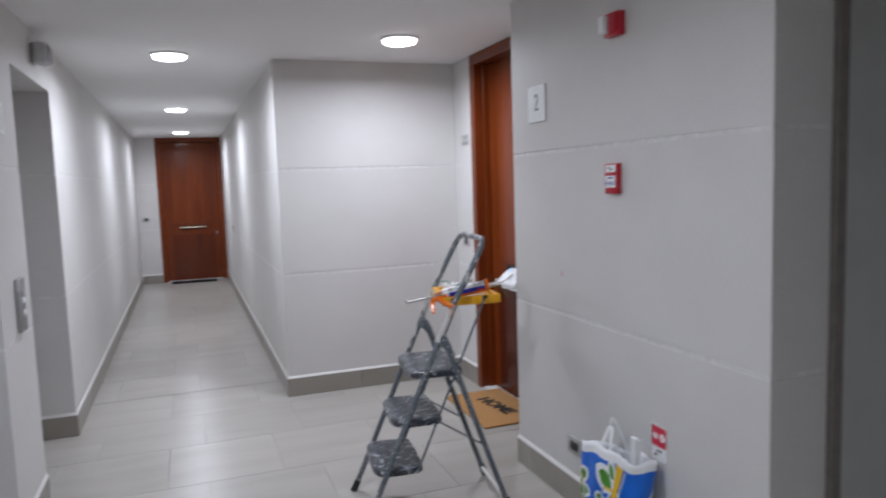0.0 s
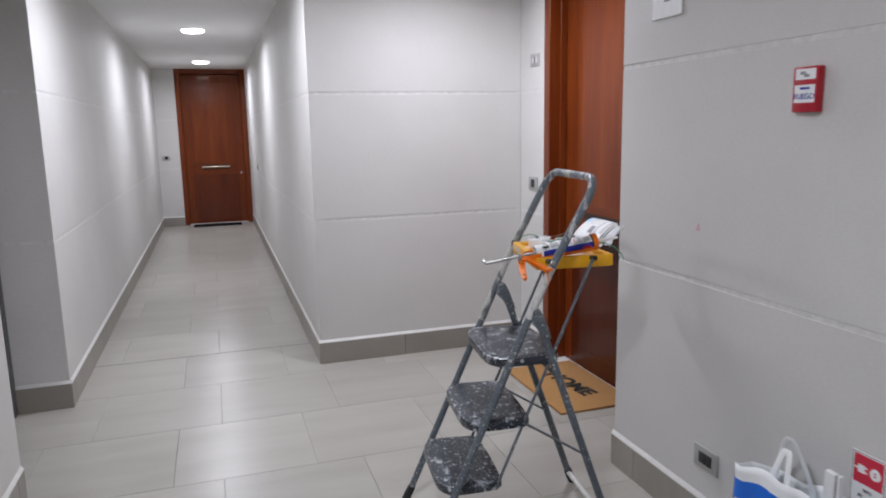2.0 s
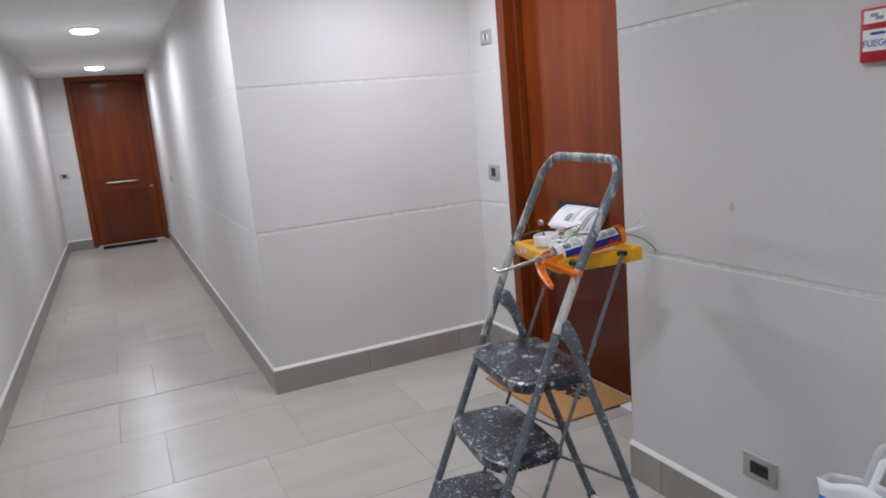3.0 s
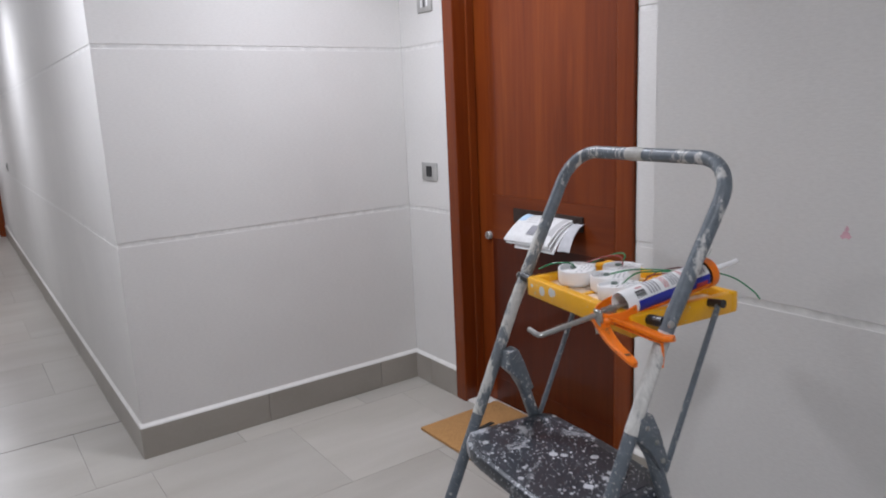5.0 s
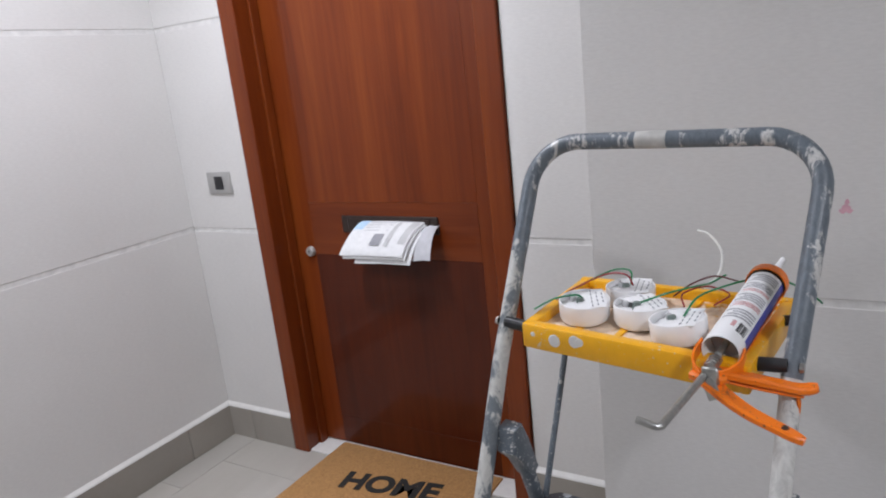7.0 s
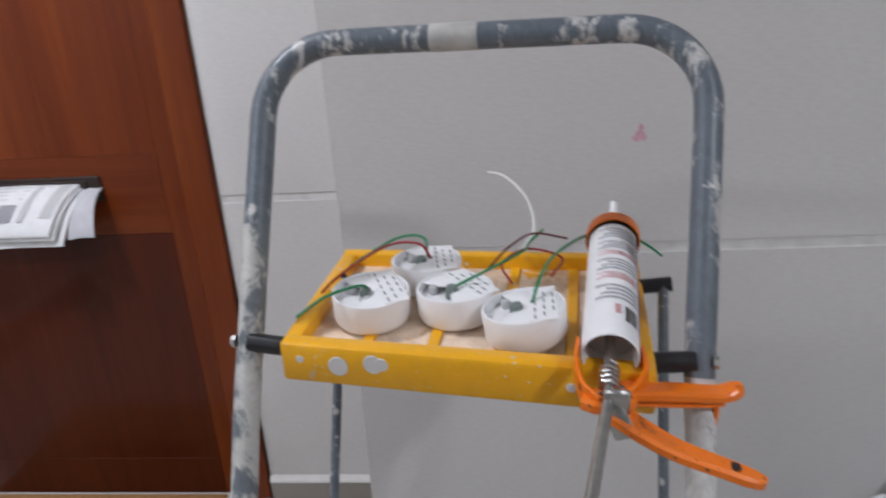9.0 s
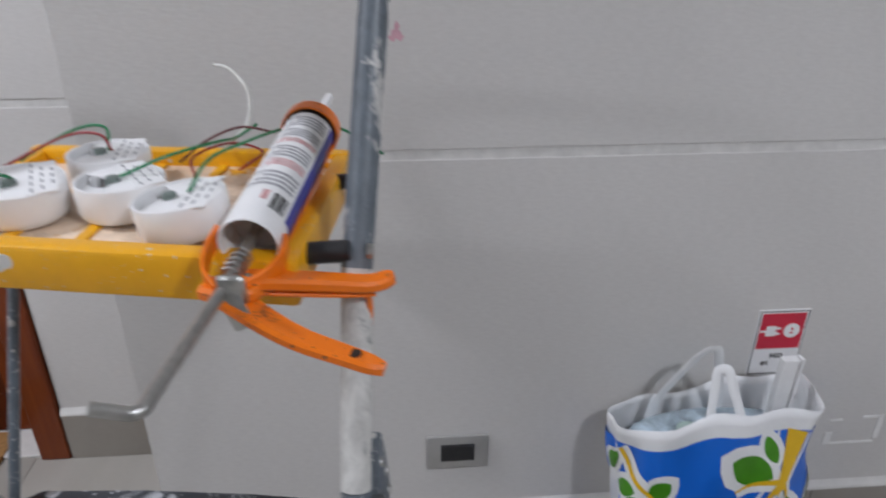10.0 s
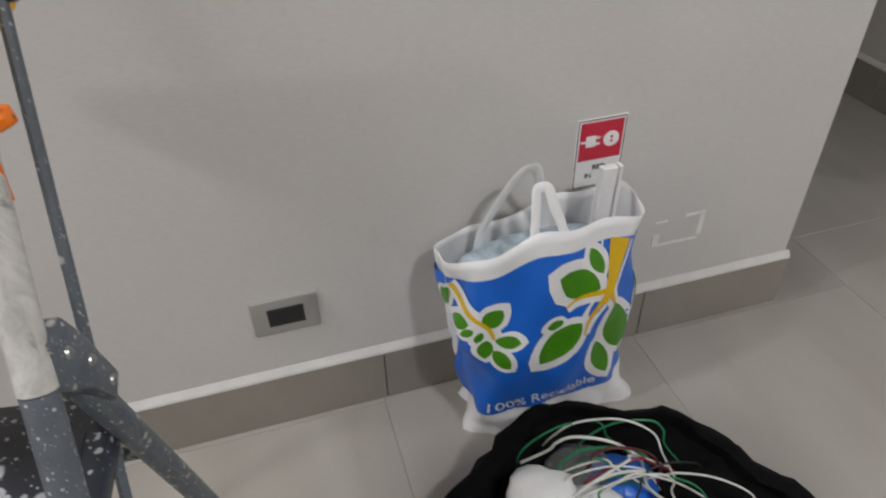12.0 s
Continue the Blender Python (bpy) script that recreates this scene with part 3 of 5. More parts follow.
part("rear_crossbar", tube([(0.47, -0.19, 0.60), (0.47, 0.19, 0.60)], 0.007, 8), LADDER, lad, "", True)


def step(z, depth0, depth1):
    """A moulded step with a bowed front edge; z is its top."""
    f0, f1 = SL * z - depth0, SL * z + depth1
    n, out = 14, []
    for i in range(n + 1):
        t = -1 + 2 * i / n
        out.append((f0 + 0.040 * abs(t) ** 6, -0.192 * t))
    out += [(f0 + 0.10, -0.194), (f1 - 0.02, -0.188), (f1, -0.168), (f1 + 0.006, -0.06), (f1 + 0.006, 0.06), (f1, 0.168), (f1 - 0.02, 0.188), (f0 + 0.10, 0.194)]
    ob = part("step", prism(out, z - 0.030, z, 0.005), STEP_TOP, lad, "black moulded step spattered with white paint", True)
    cx = sum(p[0] for p in out) / len(out)
    inner = [(cx + (x - cx) * 0.86, y * 0.9) for x, y in out]
    part("tread", prism(inner, z + 0.0003, z + 0.002, 0.0008), STEP_TOP, ob)
    part("pivot_rod", tube([(SL * (z - 0.015), -0.21, z - 0.018), (SL * (z - 0.015), 0.21, z - 0.018)], 0.006, 8), STEEL_DARK, ob, "", True)
    return ob


step(0.250, 0.055, 0.165)
step(0.466, 0.062, 0.165)
step(0.682, 0.075, 0.170)

# the tray
T0, T1, TW0, TW1, TZ = 0.428, 0.670, -0.153, 0.187, 1.004


def tray_shape(bm):
    """The tray has gone out of square: its front edge runs askew and its back is splayed."""
    for v in bm.verts:
        f, w = (v.co.x - T0) / (T1 - T0), (v.co.y - TW0) / (TW1 - TW0)
        v.co.x -= 0.024 * (1 - w) * (1 - f)
        v.co.y += 0.014 * f * w
    return bm


tray = bmesh.new()
box(T0, T1, TW0, TW1, TZ - 0.034, TZ - 0.016, 0.004, 2, tray)
tray_ob = part("tray", tray_shape(tray), YELLOW_WELL, lad, "yellow plastic tray, dusty and smeared", True)
rim = bmesh.new()
box(T0 - 0.002, T0 + 0.020, TW0 - 0.002, TW1 + 0.002, TZ - 0.041, TZ, 0.005, 2, rim)
box(T1 - 0.016, T1 + 0.002, TW0 - 0.002, TW1 + 0.002, TZ - 0.040, TZ + 0.001, 0.004, 2, rim)
box(T0 + 0.012, T1 - 0.012, TW0 - 0.002, TW0 + 0.016, TZ - 0.0405, TZ - 0.0005, 0.004, 2, rim)
box(T0 + 0.012, T1 - 0.012, TW1 - 0.016, TW1 + 0.002, TZ - 0.0405, TZ - 0.0005, 0.004, 2, rim)
part("rim", tray_shape(rim), YELLOW, tray_ob, "yellow rim with paint spots", True)
for w in (-0.085, -0.02, 0.045, 0.11):
    part("rib", tray_shape(box(T0 + 0.02, T1 - 0.016, w - 0.006, w + 0.006, TZ - 0.0165, TZ - 0.013, 0.0015)), YELLOW, tray_ob, "", True)
for w, r in ((0.129, 0.0105), (0.094, 0.0100), (0.086, 0.0070), (-0.085, 0.0045), (0.168, 0.0040)):
    part("paint_spot", lathe([(0, 0.0008), (r * 0.9, 0.0007), (r, 0)], 14, Matrix.Translation((T0 - 0.002 - 0.024 * (TW1 - w) / (TW1 - TW0), w, TZ - 0.017 + 0.003 * math.sin(w * 90))) @ Matrix.Rotation(radians(-90), 4, "Y")), CAULK, tray_ob)
for s, w0, w1 in ((-1, TW0 + 0.004, -0.19), (1, TW1 - 0.004, 0.226)):
    part("axle", tube([(0.442, w0, 0.991), (0.442, w1, 0.995)], 0.0095, 12), BLACK, tray_ob, "black plastic axle", True)
    part("rear_axle", tube([(0.594, w0, 0.995), (0.594, s * 0.186, 1.000)], 0.008, 12), BLACK, tray_ob, "", True)
    part("bolt", lathe([(0, 0.006), (0.006, 0.005), (0.007, 0)], 8, Matrix.Translation((0.442, w1 + s * 0.0135, 0.995)) @ Matrix.Rotation(radians(90 if s < 0 else -90), 4, "X")), ZINC, tray_ob, "", True)


# ---- fittings on the walls ----
def wall_plate(name, m, w, h, label, category, module=None, n=0, face=ALU, group=""):
    """A bevelled cover plate on a wall with a recessed module; local x right, y up, z out."""
    ob = thing(name, m, label, category, group)
    part("plate", box(-w / 2, w / 2, -h / 2, h / 2, 0, 0.008, 0.003, 2), face, ob, "", True)
    if module:
        mw, mh = module
        ins = part("module_frame", box(-mw / 2, mw / 2, -mh / 2, mh / 2, 0.0078, 0.0090, 0.0005), BLACK, ob)
        for i in range(n):
            cx = (i - (n - 1) / 2) * (mw / max(n, 1))
            part("module", box(cx - mw / n / 2 + 0.002, cx + mw / n / 2 - 0.002, -mh / 2 + 0.003, mh / 2 - 0.003, 0.0088, 0.0102, 0.0006), BLACK, ins)
    return ob


def on_west_face(x, y, z):
    return Matrix.Translation((x, y, z)) @ EAST


def on_east_face(x, y, z):
    return Matrix.Translation((x, y, z)) @ Matrix(((0, 0, 1, 0), (1, 0, 0, 0), (0, 1, 0, 0), (0, 0, 0, 1)))


wall_plate("wall_socket", on_west_face(XN, 4.27, 0.29), 0.12, 0.08, "satin grey socket plate with dark modules low on the wall", "wall socket", (0.066, 0.042), 2)
wall_plate("doorbell_plate", on_west_face(XD, 6.40, 1.08), 0.122, 0.082, "satin grey bell plate with a dark square button", "bell plate", (0.045, 0.05), 1)
sign_l = wall_plate("door_number_plate", on_west_face(XD, 6.38, 1.83), 0.115, 0.075, "small satin grey number plate high beside the flat's door", "number plate")
for x in (-0.022, 0.0, 0.022):
    part("digit", box(x - 0.006, x + 0.006, -0.016, 0.016, 0.0078, 0.009), WHITE_PL if x else STEEL_DARK, sign_l)
wall_plate("wall_switch", Matrix.Translation((-0.63, YFAR, 1.07)) @ SOUTH, 0.12, 0.08, "satin grey bell plate with dark button at the corridor's end", "bell plate", (0.05, 0.045), 1)
wall_plate("wall_switch", on_west_face(XB, 11.9, 0.98), 0.12, 0.08, "small satin grey switch plate on the corridor wall", "switch plate", (0.05, 0.045), 1)

alarm = thing("fire_alarm_box", on_west_face(XN, 3.935, 1.512), "small red manual fire alarm box with white stickers", "fire alarm")
part("housing", box(-0.042, 0.042, -0.060, 0.060, 0, 0.024, 0.004, 2), RED, alarm, "", True)
part("top_sticker", box(-0.032, 0.034, 0.026, 0.054, 0.0238, 0.0248), WHITE_PL, alarm, "white sticker")
for x, y, w in ((-0.008, 0.043, 0.018), (0.004, 0.036, 0.018)):
    part("mark", box(x - w / 2, x + w / 2, y - 0.004, y + 0.004, 0.0246, 0.0252), INK, alarm)
lab = part("label", box(-0.034, 0.034, -0.035, 0.012, 0.0238, 0.0248), WHITE_PL, alarm, "white label lettered in blue")
part("lettering", text_mesh("FUEGO", 0.021, Matrix.Translation((0, -0.019, 0.0252))), NAVY, lab)
part("lettering_line", box(-0.016, 0.018, 0.0, 0.006, 0.0246, 0.0253), NAVY, lab)

strobe = thing("alarm_strobe", on_west_face(XN, 3.91, 2.105), "red alarm strobe with a clear lens near the ceiling", "alarm strobe")
part("base", box(-0.05, 0.05, -0.045, 0.045, 0, 0.035, 0.006, 2), RED, strobe, "", True)
part("lens", box(-0.042, -0.006, -0.034, 0.034, 0.030, 0.066, 0.010, 3), WHITE_PL, strobe, "pale strobe lens", True)
part("horn", box(0.0, 0.044, -0.034, 0.034, 0.032, 0.048, 0.006, 2), RED, strobe, "", True)

floor_sign = thing("floor_number_sign", on_west_face(XN, 4.578, 1.88), "white square sign with a grey floor number", "sign")
part("board", box(-0.083, 0.083, -0.086, 0.086, 0.0, 0.006, 0.002), WHITE_PL, floor_sign)
part("numeral", text_mesh("2", 0.115, Matrix.Translation((0.004, 0.002, 0.0066)) @ Matrix.Diagonal((0.8, 1, 1, 1))), INK, floor_sign, "grey numeral")

outlet_sign = thing("outlet_sign", on_west_face(XN, 3.668, 0.512), "red and white plug sign with a black border", "sign")
part("board", box(-0.049, 0.049, -0.072, 0.072, 0, 0.0022), WHITE_PL, outlet_sign)
for e in ((-0.047, 0.047, 0.0685, 0.070), (-0.047, 0.047, -0.070, -0.0685), (-0.047, -0.0455, -0.070, 0.070), (0.0455, 0.047, -0.070, 0.070)):
    part("border", box(*e, 0.0018, 0.0027), BLACK, outlet_sign)
red = part("red_field", box(-0.042, 0.042, -0.012, 0.065, 0.0019, 0.0028), RED_PRINT, outlet_sign, "red printed field")
part("plug_symbol", box(-0.030, -0.010, 0.016, 0.038, 0.0026, 0.0034, 0.0003), WHITE_PL, red)
for y in (0.021, 0.033):
    part("plug_pin", box(-0.010, -0.002, y - 0.002, y + 0.002, 0.0026, 0.0034), WHITE_PL, red)
part("plug_cord", box(-0.041, -0.030, 0.025, 0.029, 0.0026, 0.0034), WHITE_PL, red)
part("socket_symbol", lathe([(0, 0.0008), (0.0155, 0.0008), (0.0158, 0)], 20, Matrix.Translation((0.020, 0.027, 0.0026))), WHITE_PL, red)
for y in (0.023, 0.031):
    part("socket_hole", lathe([(0, 0.0006), (0.0026, 0.0006), (0.0026, 0)], 10, Matrix.Translation((0.020, y, 0.0032))), RED_PRINT, red)
part("lettering", text_mesh("RED", 0.014, Matrix.Translation((0.002, -0.029, 0.0028))), BLACK, outlet_sign, "black lettering")
part("lettering", text_mesh("IN", 0.014, Matrix.Translation((-0.018, -0.046, 0.0028))), BLACK, outlet_sign, "black lettering")

patch = thing("wall_patch", on_west_face(XN, 3.455, 0.288), "pale filler outline where a socket plate was removed", "wall patch")
for e in ((-0.06, -0.044, -0.036, -0.004), (-0.044, 0.05, -0.037, -0.031), (0.046, 0.058, -0.026, 0.034), (0.012, 0.05, 0.027, 0.034), (-0.058, -0.03, 0.024, 0.029)):
    part("filler_smear", box(*e, 0.0, 0.0018, 0.0007), FILLER, patch)

mark = thing("pink_wall_mark", on_west_face(XN, 4.368, 1.083) @ Matrix.Diagonal((0.8, 0.8, 1, 1)), "small smudged pink crayon mark on the wall", "wall mark")
for i, (x, y, w, h) in enumerate(((-0.007, -0.010, 0.008, 0.006), (0.006, -0.009, 0.007, 0.006), (-0.001, -0.001, 0.009, 0.006), (0.001, 0.010, 0.005, 0.007))):
    part("smudge", prism([(x + w * math.cos(a) * (1 + 0.2 * math.sin(5 * a + i)), y + h * math.sin(a) * (1 + 0.25 * math.cos(4 * a))) for a in [k * math.pi / 7 for k in range(14)]], 0, 0.0005 + 0.0001 * i), PINK, mark)

call = thing("lift_call_panel", on_east_face(XW, 5.12, 1.035), "tall brushed steel lift call panel with two buttons", "call panel")
part("plate", box(-0.05, 0.05, -0.12, 0.12, 0, 0.022, 0.006, 2), STEEL, call, "", True)
for y in (0.02, -0.035):
    part("button", lathe([(0, 0.006), (0.014, 0.006), (0.016, 0.003), (0.016, 0)], 18, Matrix.Translation((0.0, y, 0.0215))), WHITE_PL, call, "pale round button", True)
indicator = thing("lift_indicator_plate", on_east_face(XW, 5.09, 1.86), "narrow white plate above the lift call panel", "plate")
part("plate", box(-0.04, 0.04, -0.068, 0.068, 0, 0.006, 0.002), WHITE_PL, indicator)
part("printed_bar", box(-0.012, 0.012, -0.05, 0.05, 0.0058, 0.0066), GREY_PL, indicator)

cam_box = thing("emergency_light", on_east_face(XW, 5.98, 2.29), "small grey emergency light box with dark front", "emergency light")
part("bracket", box(-0.05, 0.05, -0.05, 0.06, 0, 0.02, 0.004), GREY_PL, cam_box)
part("housing", box(-0.10, 0.06, -0.055, 0.055, 0.018, 0.085, 0.008, 2), GREY_PL, cam_box, "", True)
part("lens", box(-0.09, 0.05, -0.045, 0.045, 0.084, 0.089, 0.002), STEEL_DARK, cam_box, "dark lens")

# ---- newspaper in the door's slot ----
news = thing("newspaper", Matrix.Translation((2.0, 5.685, 0.868)), "folded newspaper drooping from the flat door's mail slot", "newspaper")


def sheet(y0, y1, drop, out, thick, lift, skew):
    """A folded section: from the slot out and down."""
    bm = bmesh.new()
    n, rows = 8, []
    for i in range(n + 1):
        t = i / n
        x = 0.066 - out * t
        z = 0.045 + lift - drop * t * t - 0.02 * t
        rows.append([(x, y0 + skew * t + 0.006 * math.sin(3 * t), z), (x - 0.003 * math.sin(5 * t), (y0 + y1) / 2 + skew * t, z + 0.004 * math.sin(math.pi * t)), (x, y1 + skew * t, z - 0.004 * t)])
    top = [[bm.verts.new(p) for p in r] for r in rows]
    bot = [[bm.verts.new((p[0], p[1], p[2] - thick * (0.6 + 0.4 * i / n))) for p in r] for i, r in enumerate(rows)]
    for g, flip in ((top, False), (bot, True)):
        for a, b in zip(g, g[1:]):
            for k in range(2):
                q = (a[k], a[k + 1], b[k + 1], b[k])
                bm.faces.new(q[::-1] if flip else q)
    for i in range(n):
        for k in (0, 2):
            bm.faces.new((top[i][k], top[i + 1][k], bot[i + 1][k], bot[i][k]))
    for i in (0, n):
        for k in range(2):
            bm.faces.new((top[i][k], top[i][k + 1], bot[i][k + 1], bot[i][k]))
    bmesh.ops.recalc_face_normals(bm, faces=bm.faces[:])
    return bm


part("section", sheet(-0.125, 0.135, 0.074, 0.108, 0.007, 0.013, 0.052), PAPER, news, "outer folded section", True)
part("section", sheet(-0.130, 0.128, 0.078, 0.104, 0.006, 0.005, 0.050), PAPER, news, "", True)
part("section", sheet(-0.138, 0.090, 0.088, 0.098, 0.006, -0.002, 0.044), PAPER, news, "", True)
# the inner fold's shadow is painted as a greyer newsprint
part("inner_fold", sheet(-0.165, -0.10, 0.075, 0.085, 0.006, 0.0, 0.0), plain("shaded_newsprint", (0.5, 0.5, 0.52), 0.75), news, "inner fold in a shaded grey", True)


def news_print(name, t0, t1, u0, u1, mat):
    """A printed patch that lies on the outer section."""
    bm = bmesh.new()
    n, g = 4, []
    for i in range(n + 1):
        t = t0 + (t1 - t0) * i / n
        x, z = 0.066 - 0.108 * t, 0.058 - 0.074 * t * t - 0.02 * t
        row = []
        for k in range(3):
            u = u0 + (u1 - u0) * k / 2
            y = -0.125 + 0.26 * u + 0.052 * t
            row.append(bm.verts.new((x - 0.0004, y, z + 0.004 * math.sin(math.pi * t) * (1 - abs(2 * u - 1)) - 0.004 * t * max(0, 2 * u - 1) + 0.0014)))
        g.append(row)
    for a, b in zip(g, g[1:]):
        for k in range(2):
            bm.faces.new((a[k], a[k + 1], b[k + 1], b[k]))
    return part(name, bm, mat, news)


news_print("masthead", 0.08, 0.80, 0.05, 0.16, GREY_PL)
news_print("headline_bar", 0.04, 0.16, 0.20, 0.40, INK)
news_print("column_bar", 0.20, 0.85, 0.30, 0.36, GREY_PL)
news_print("photo", 0.60, 0.85, 0.42, 0.58, INK)
news_print("blue_box", 0.06, 0.46, 0.84, 1.0, PALEBLUE)
for i in range(5):
    news_print("text_line", 0.12 + 0.09 * i, 0.155 + 0.09 * i, 0.40, 0.80, plain("pale_ink", (0.58, 0.58, 0.59), 0.75))

# ---- door mat ----
mat = thing("door_mat", Matrix.Translation((1.84, 5.72, 0)), "brown coir door mat with black lettering before the flat's door", "door mat")
part("mat_body", box(-0.215, 0.215, -0.35, 0.35, 0.0, 0.014, 0.004, 2), COIR, mat, "", True)
part("lettering", text_mesh("HOME", 0.145, Matrix.Translation((0.02, 0.0, 0.0148)) @ Matrix.Rotation(radians(-82), 4, "Z") @ Matrix.Diagonal((0.92, 0.9, 1, 1)), 0.001, 0.006), COIR_BLACK, mat, "black lettering")
fm = thing("door_mat", Matrix.Translation((0.06, 13.88, 0)), "dark flat door mat at the corridor's end", "door mat")
part("mat_body", box(-0.36, 0.36, -0.14, 0.14, 0, 0.012, 0.003), FABRIC, fm)


# ---- things on the tray ----
def on_tray(f, w, z, turn=0.0):
    return LAD @ Matrix.Translation((f, w, z)) @ Matrix.Rotation(turn, 4, "Z")


def ceiling_rose(m, label):
    """A round lamp base: cup with an open sector, a slotted tab and an inner post."""
    ob = thing("lamp_base", m @ Matrix.Diagonal((1.06, 1.06, 1.06, 1)), label, "lamp base", "lamp bases on the tray")
    part("cup", lathe([(0, 0.0), (0.034, 0.0), (0.0355, 0.002), (0.0372, 0.006), (0.0376, 0.029), (0.0368, 0.0306), (0.0350, 0.0306), (0.0344, 0.0290), (0.0340, 0.0215), (0, 0.0215)], 40), WHITE_PL, ob, "white plastic cup", True)
    arc = [(0.0342 * math.cos(a), 0.0342 * math.sin(a)) for a in [radians(-125 + 25 * k) for k in range(11)]]
    part("cover_plate", prism(arc + [(-0.010, 0.012), (-0.002, 0.006), (-0.002, -0.006), (-0.012, -0.012)], 0.0275, 0.0298, 0.0006), WHITE_PL, ob, "flat white half cover", True)
    tab = part("slotted_tab", box(0.006, 0.030, -0.033, 0.033, 0.0297, 0.0310, 0.0004), WHITE_PL, ob, "white strip with rows of slots", True)
    for x in (0.0105, 0.0185, 0.0265):
        for k in range(5):
            y = -0.0265 + 0.0132 * k + (0.004 if x == 0.0185 else 0)
            if math.hypot(x, y) > 0.034:
                continue
            part("slot", box(x - 0.0009, x + 0.0009, y - 0.0038, y + 0.0038, 0.0308, 0.0313), INK, tab)
    part("post", cyl(0.0045, 0.008, 12, 0.001, m=Matrix.Translation((-0.016, 0.016, 0.0214))), GREY_PL, ob, "", True)
    part("cable_gland", cyl(0.0065, 0.013, 12, 0.001, r2=0.0055, m=Matrix.Translation((-0.006, -0.004, 0.0214))), GLAND, ob, "dark cable gland", True)
    return ob


TS = TZ - 0.0125
ceiling_rose(on_tray(0.508, 0.120, TS + 0.002, radians(-60)) @ Matrix.Rotation(radians(5), 4, "X"), "white round plastic lamp base with green wires")
ceiling_rose(on_tray(0.596, 0.080, TS, radians(-75)), "white round plastic lamp base with red and green wires")
ceiling_rose(on_tray(0.522, 0.034, TS, radians(-50)), "white round plastic lamp base beside two others")
ceiling_rose(on_tray(0.478, -0.042, TS + 0.003, radians(-85)) @ Matrix.Rotation(radians(-6), 4, "Y"), "white round plastic lamp base next to the sealant gun")


def wire(name, pts, r, mat, label, n=6):
    """A loose wire; points in ladder coordinates."""
    base = Vector(pts[0])
    ob = link(name, tube([Vector(p) - base for p in smooth_path(pts, n)], r, 7), mat, None, "", True)
    ob.matrix_basis = LAD @ Matrix.Translation(base)
    return tagged(ob, label, "wire", "wires on the tray")


ZT = TS + 0.034
wire("wire", [(0.505, 0.120, ZT), (0.492, 0.125, ZT + 0.010), (0.470, 0.152, ZT + 0.008), (0.450, 0.178, ZT - 0.006)], 0.0016, GREEN_W, "green wire from a lamp base")
wire("wire", [(0.594, 0.078, ZT), (0.610, 0.085, ZT + 0.018), (0.615, 0.115, ZT + 0.016), (0.600, 0.150, ZT), (0.590, 0.170, ZT - 0.012)], 0.0016, GREEN_W, "green wire arching over the tray's edge")
wire("wire", [(0.593, 0.074, ZT), (0.602, 0.088, ZT + 0.013), (0.604, 0.120, ZT + 0.012), (0.585, 0.155, ZT - 0.002), (0.545, 0.185, ZT - 0.02), (0.50, 0.20, ZT - 0.05)], 0.0016, RED_W, "dark red wire arching over the tray's edge")
wire("wire", [(0.520, 0.032, ZT), (0.545, -0.005, ZT + 0.012), (0.600, -0.03, ZT + 0.008), (0.660, -0.03, ZT - 0.006), (0.690, -0.045, ZT)], 0.0016, GREEN_W, "green wire lying across the tray")
wire("wire", [(0.478, -0.046, ZT), (0.510, -0.055, ZT + 0.020), (0.570, -0.065, ZT + 0.016), (0.630, -0.095, ZT + 0.014), (0.672, -0.135, ZT + 0.004), (0.694, -0.168, ZT - 0.020), (0.694, -0.186, ZT - 0.034)], 0.0016, GREEN_W, "green wire looped behind the sealant cartridge")
wire("wire", [(0.560, -0.02, ZT - 0.014), (0.600, -0.005, ZT - 0.008), (0.640, -0.03, ZT - 0.006), (0.620, -0.07, ZT - 0.008), (0.575, -0.06, ZT - 0.012)], 0.0014, RED_W, "red wire coiled on the tray")
wire("wire", [(0.600, 0.01, ZT - 0.014), (0.630, -0.01, ZT), (0.665, -0.035, ZT + 0.004), (0.655, -0.075, ZT + 0.002)], 0.0014, BROWN_W, "dark red wire coiled on the tray")
wire("wire", [(0.650, -0.02, ZT - 0.014), (0.690, -0.034, ZT), (0.745, -0.022, ZT + 0.022), (0.785, 0.010, ZT + 0.040), (0.802, 0.036, ZT + 0.042)], 0.0022, WHITE_W, "stiff white wire sticking up off the tray")

# the sealant gun and its cartridge: axis from the back plate up to the nozzle
GA, GB = Vector((0.412, -0.1165, 1.0130)), Vector((0.628, -0.1250, 1.0450))
GUN = LAD @ Matrix.Translation(GA) @ (GB - GA).to_track_quat("Z", "X").to_matrix().to_4x4()
inv = GUN.inverted() @ LAD


def g(f, w, z):
    """Ladder coordinates to the gun's own: z along its axis."""
    return inv @ Vector((f, w, z + 0.007))


down = (inv.to_3x3() @ Vector((0, 0, -1)))
DA = math.atan2(down.y, down.x)
cart = thing("sealant_cartridge", GUN, "white sealant cartridge with grey print lying in the orange gun", "cartridge")
R = 0.0245
part("barrel", lathe([(R - 0.002, 0.03), (R - 0.002, 0.0), (R - 0.001, -0.001), (R, 0.0), (R, 0.205), (R - 0.002, 0.207), (0, 0.207)], 40), WHITE_PL, cart, "white plastic barrel", True)
part("piston", lathe([(0, 0.034), (R - 0.0022, 0.034), (R - 0.0022, 0.03), (0, 0.03)], 32), GREY_PL, cart)
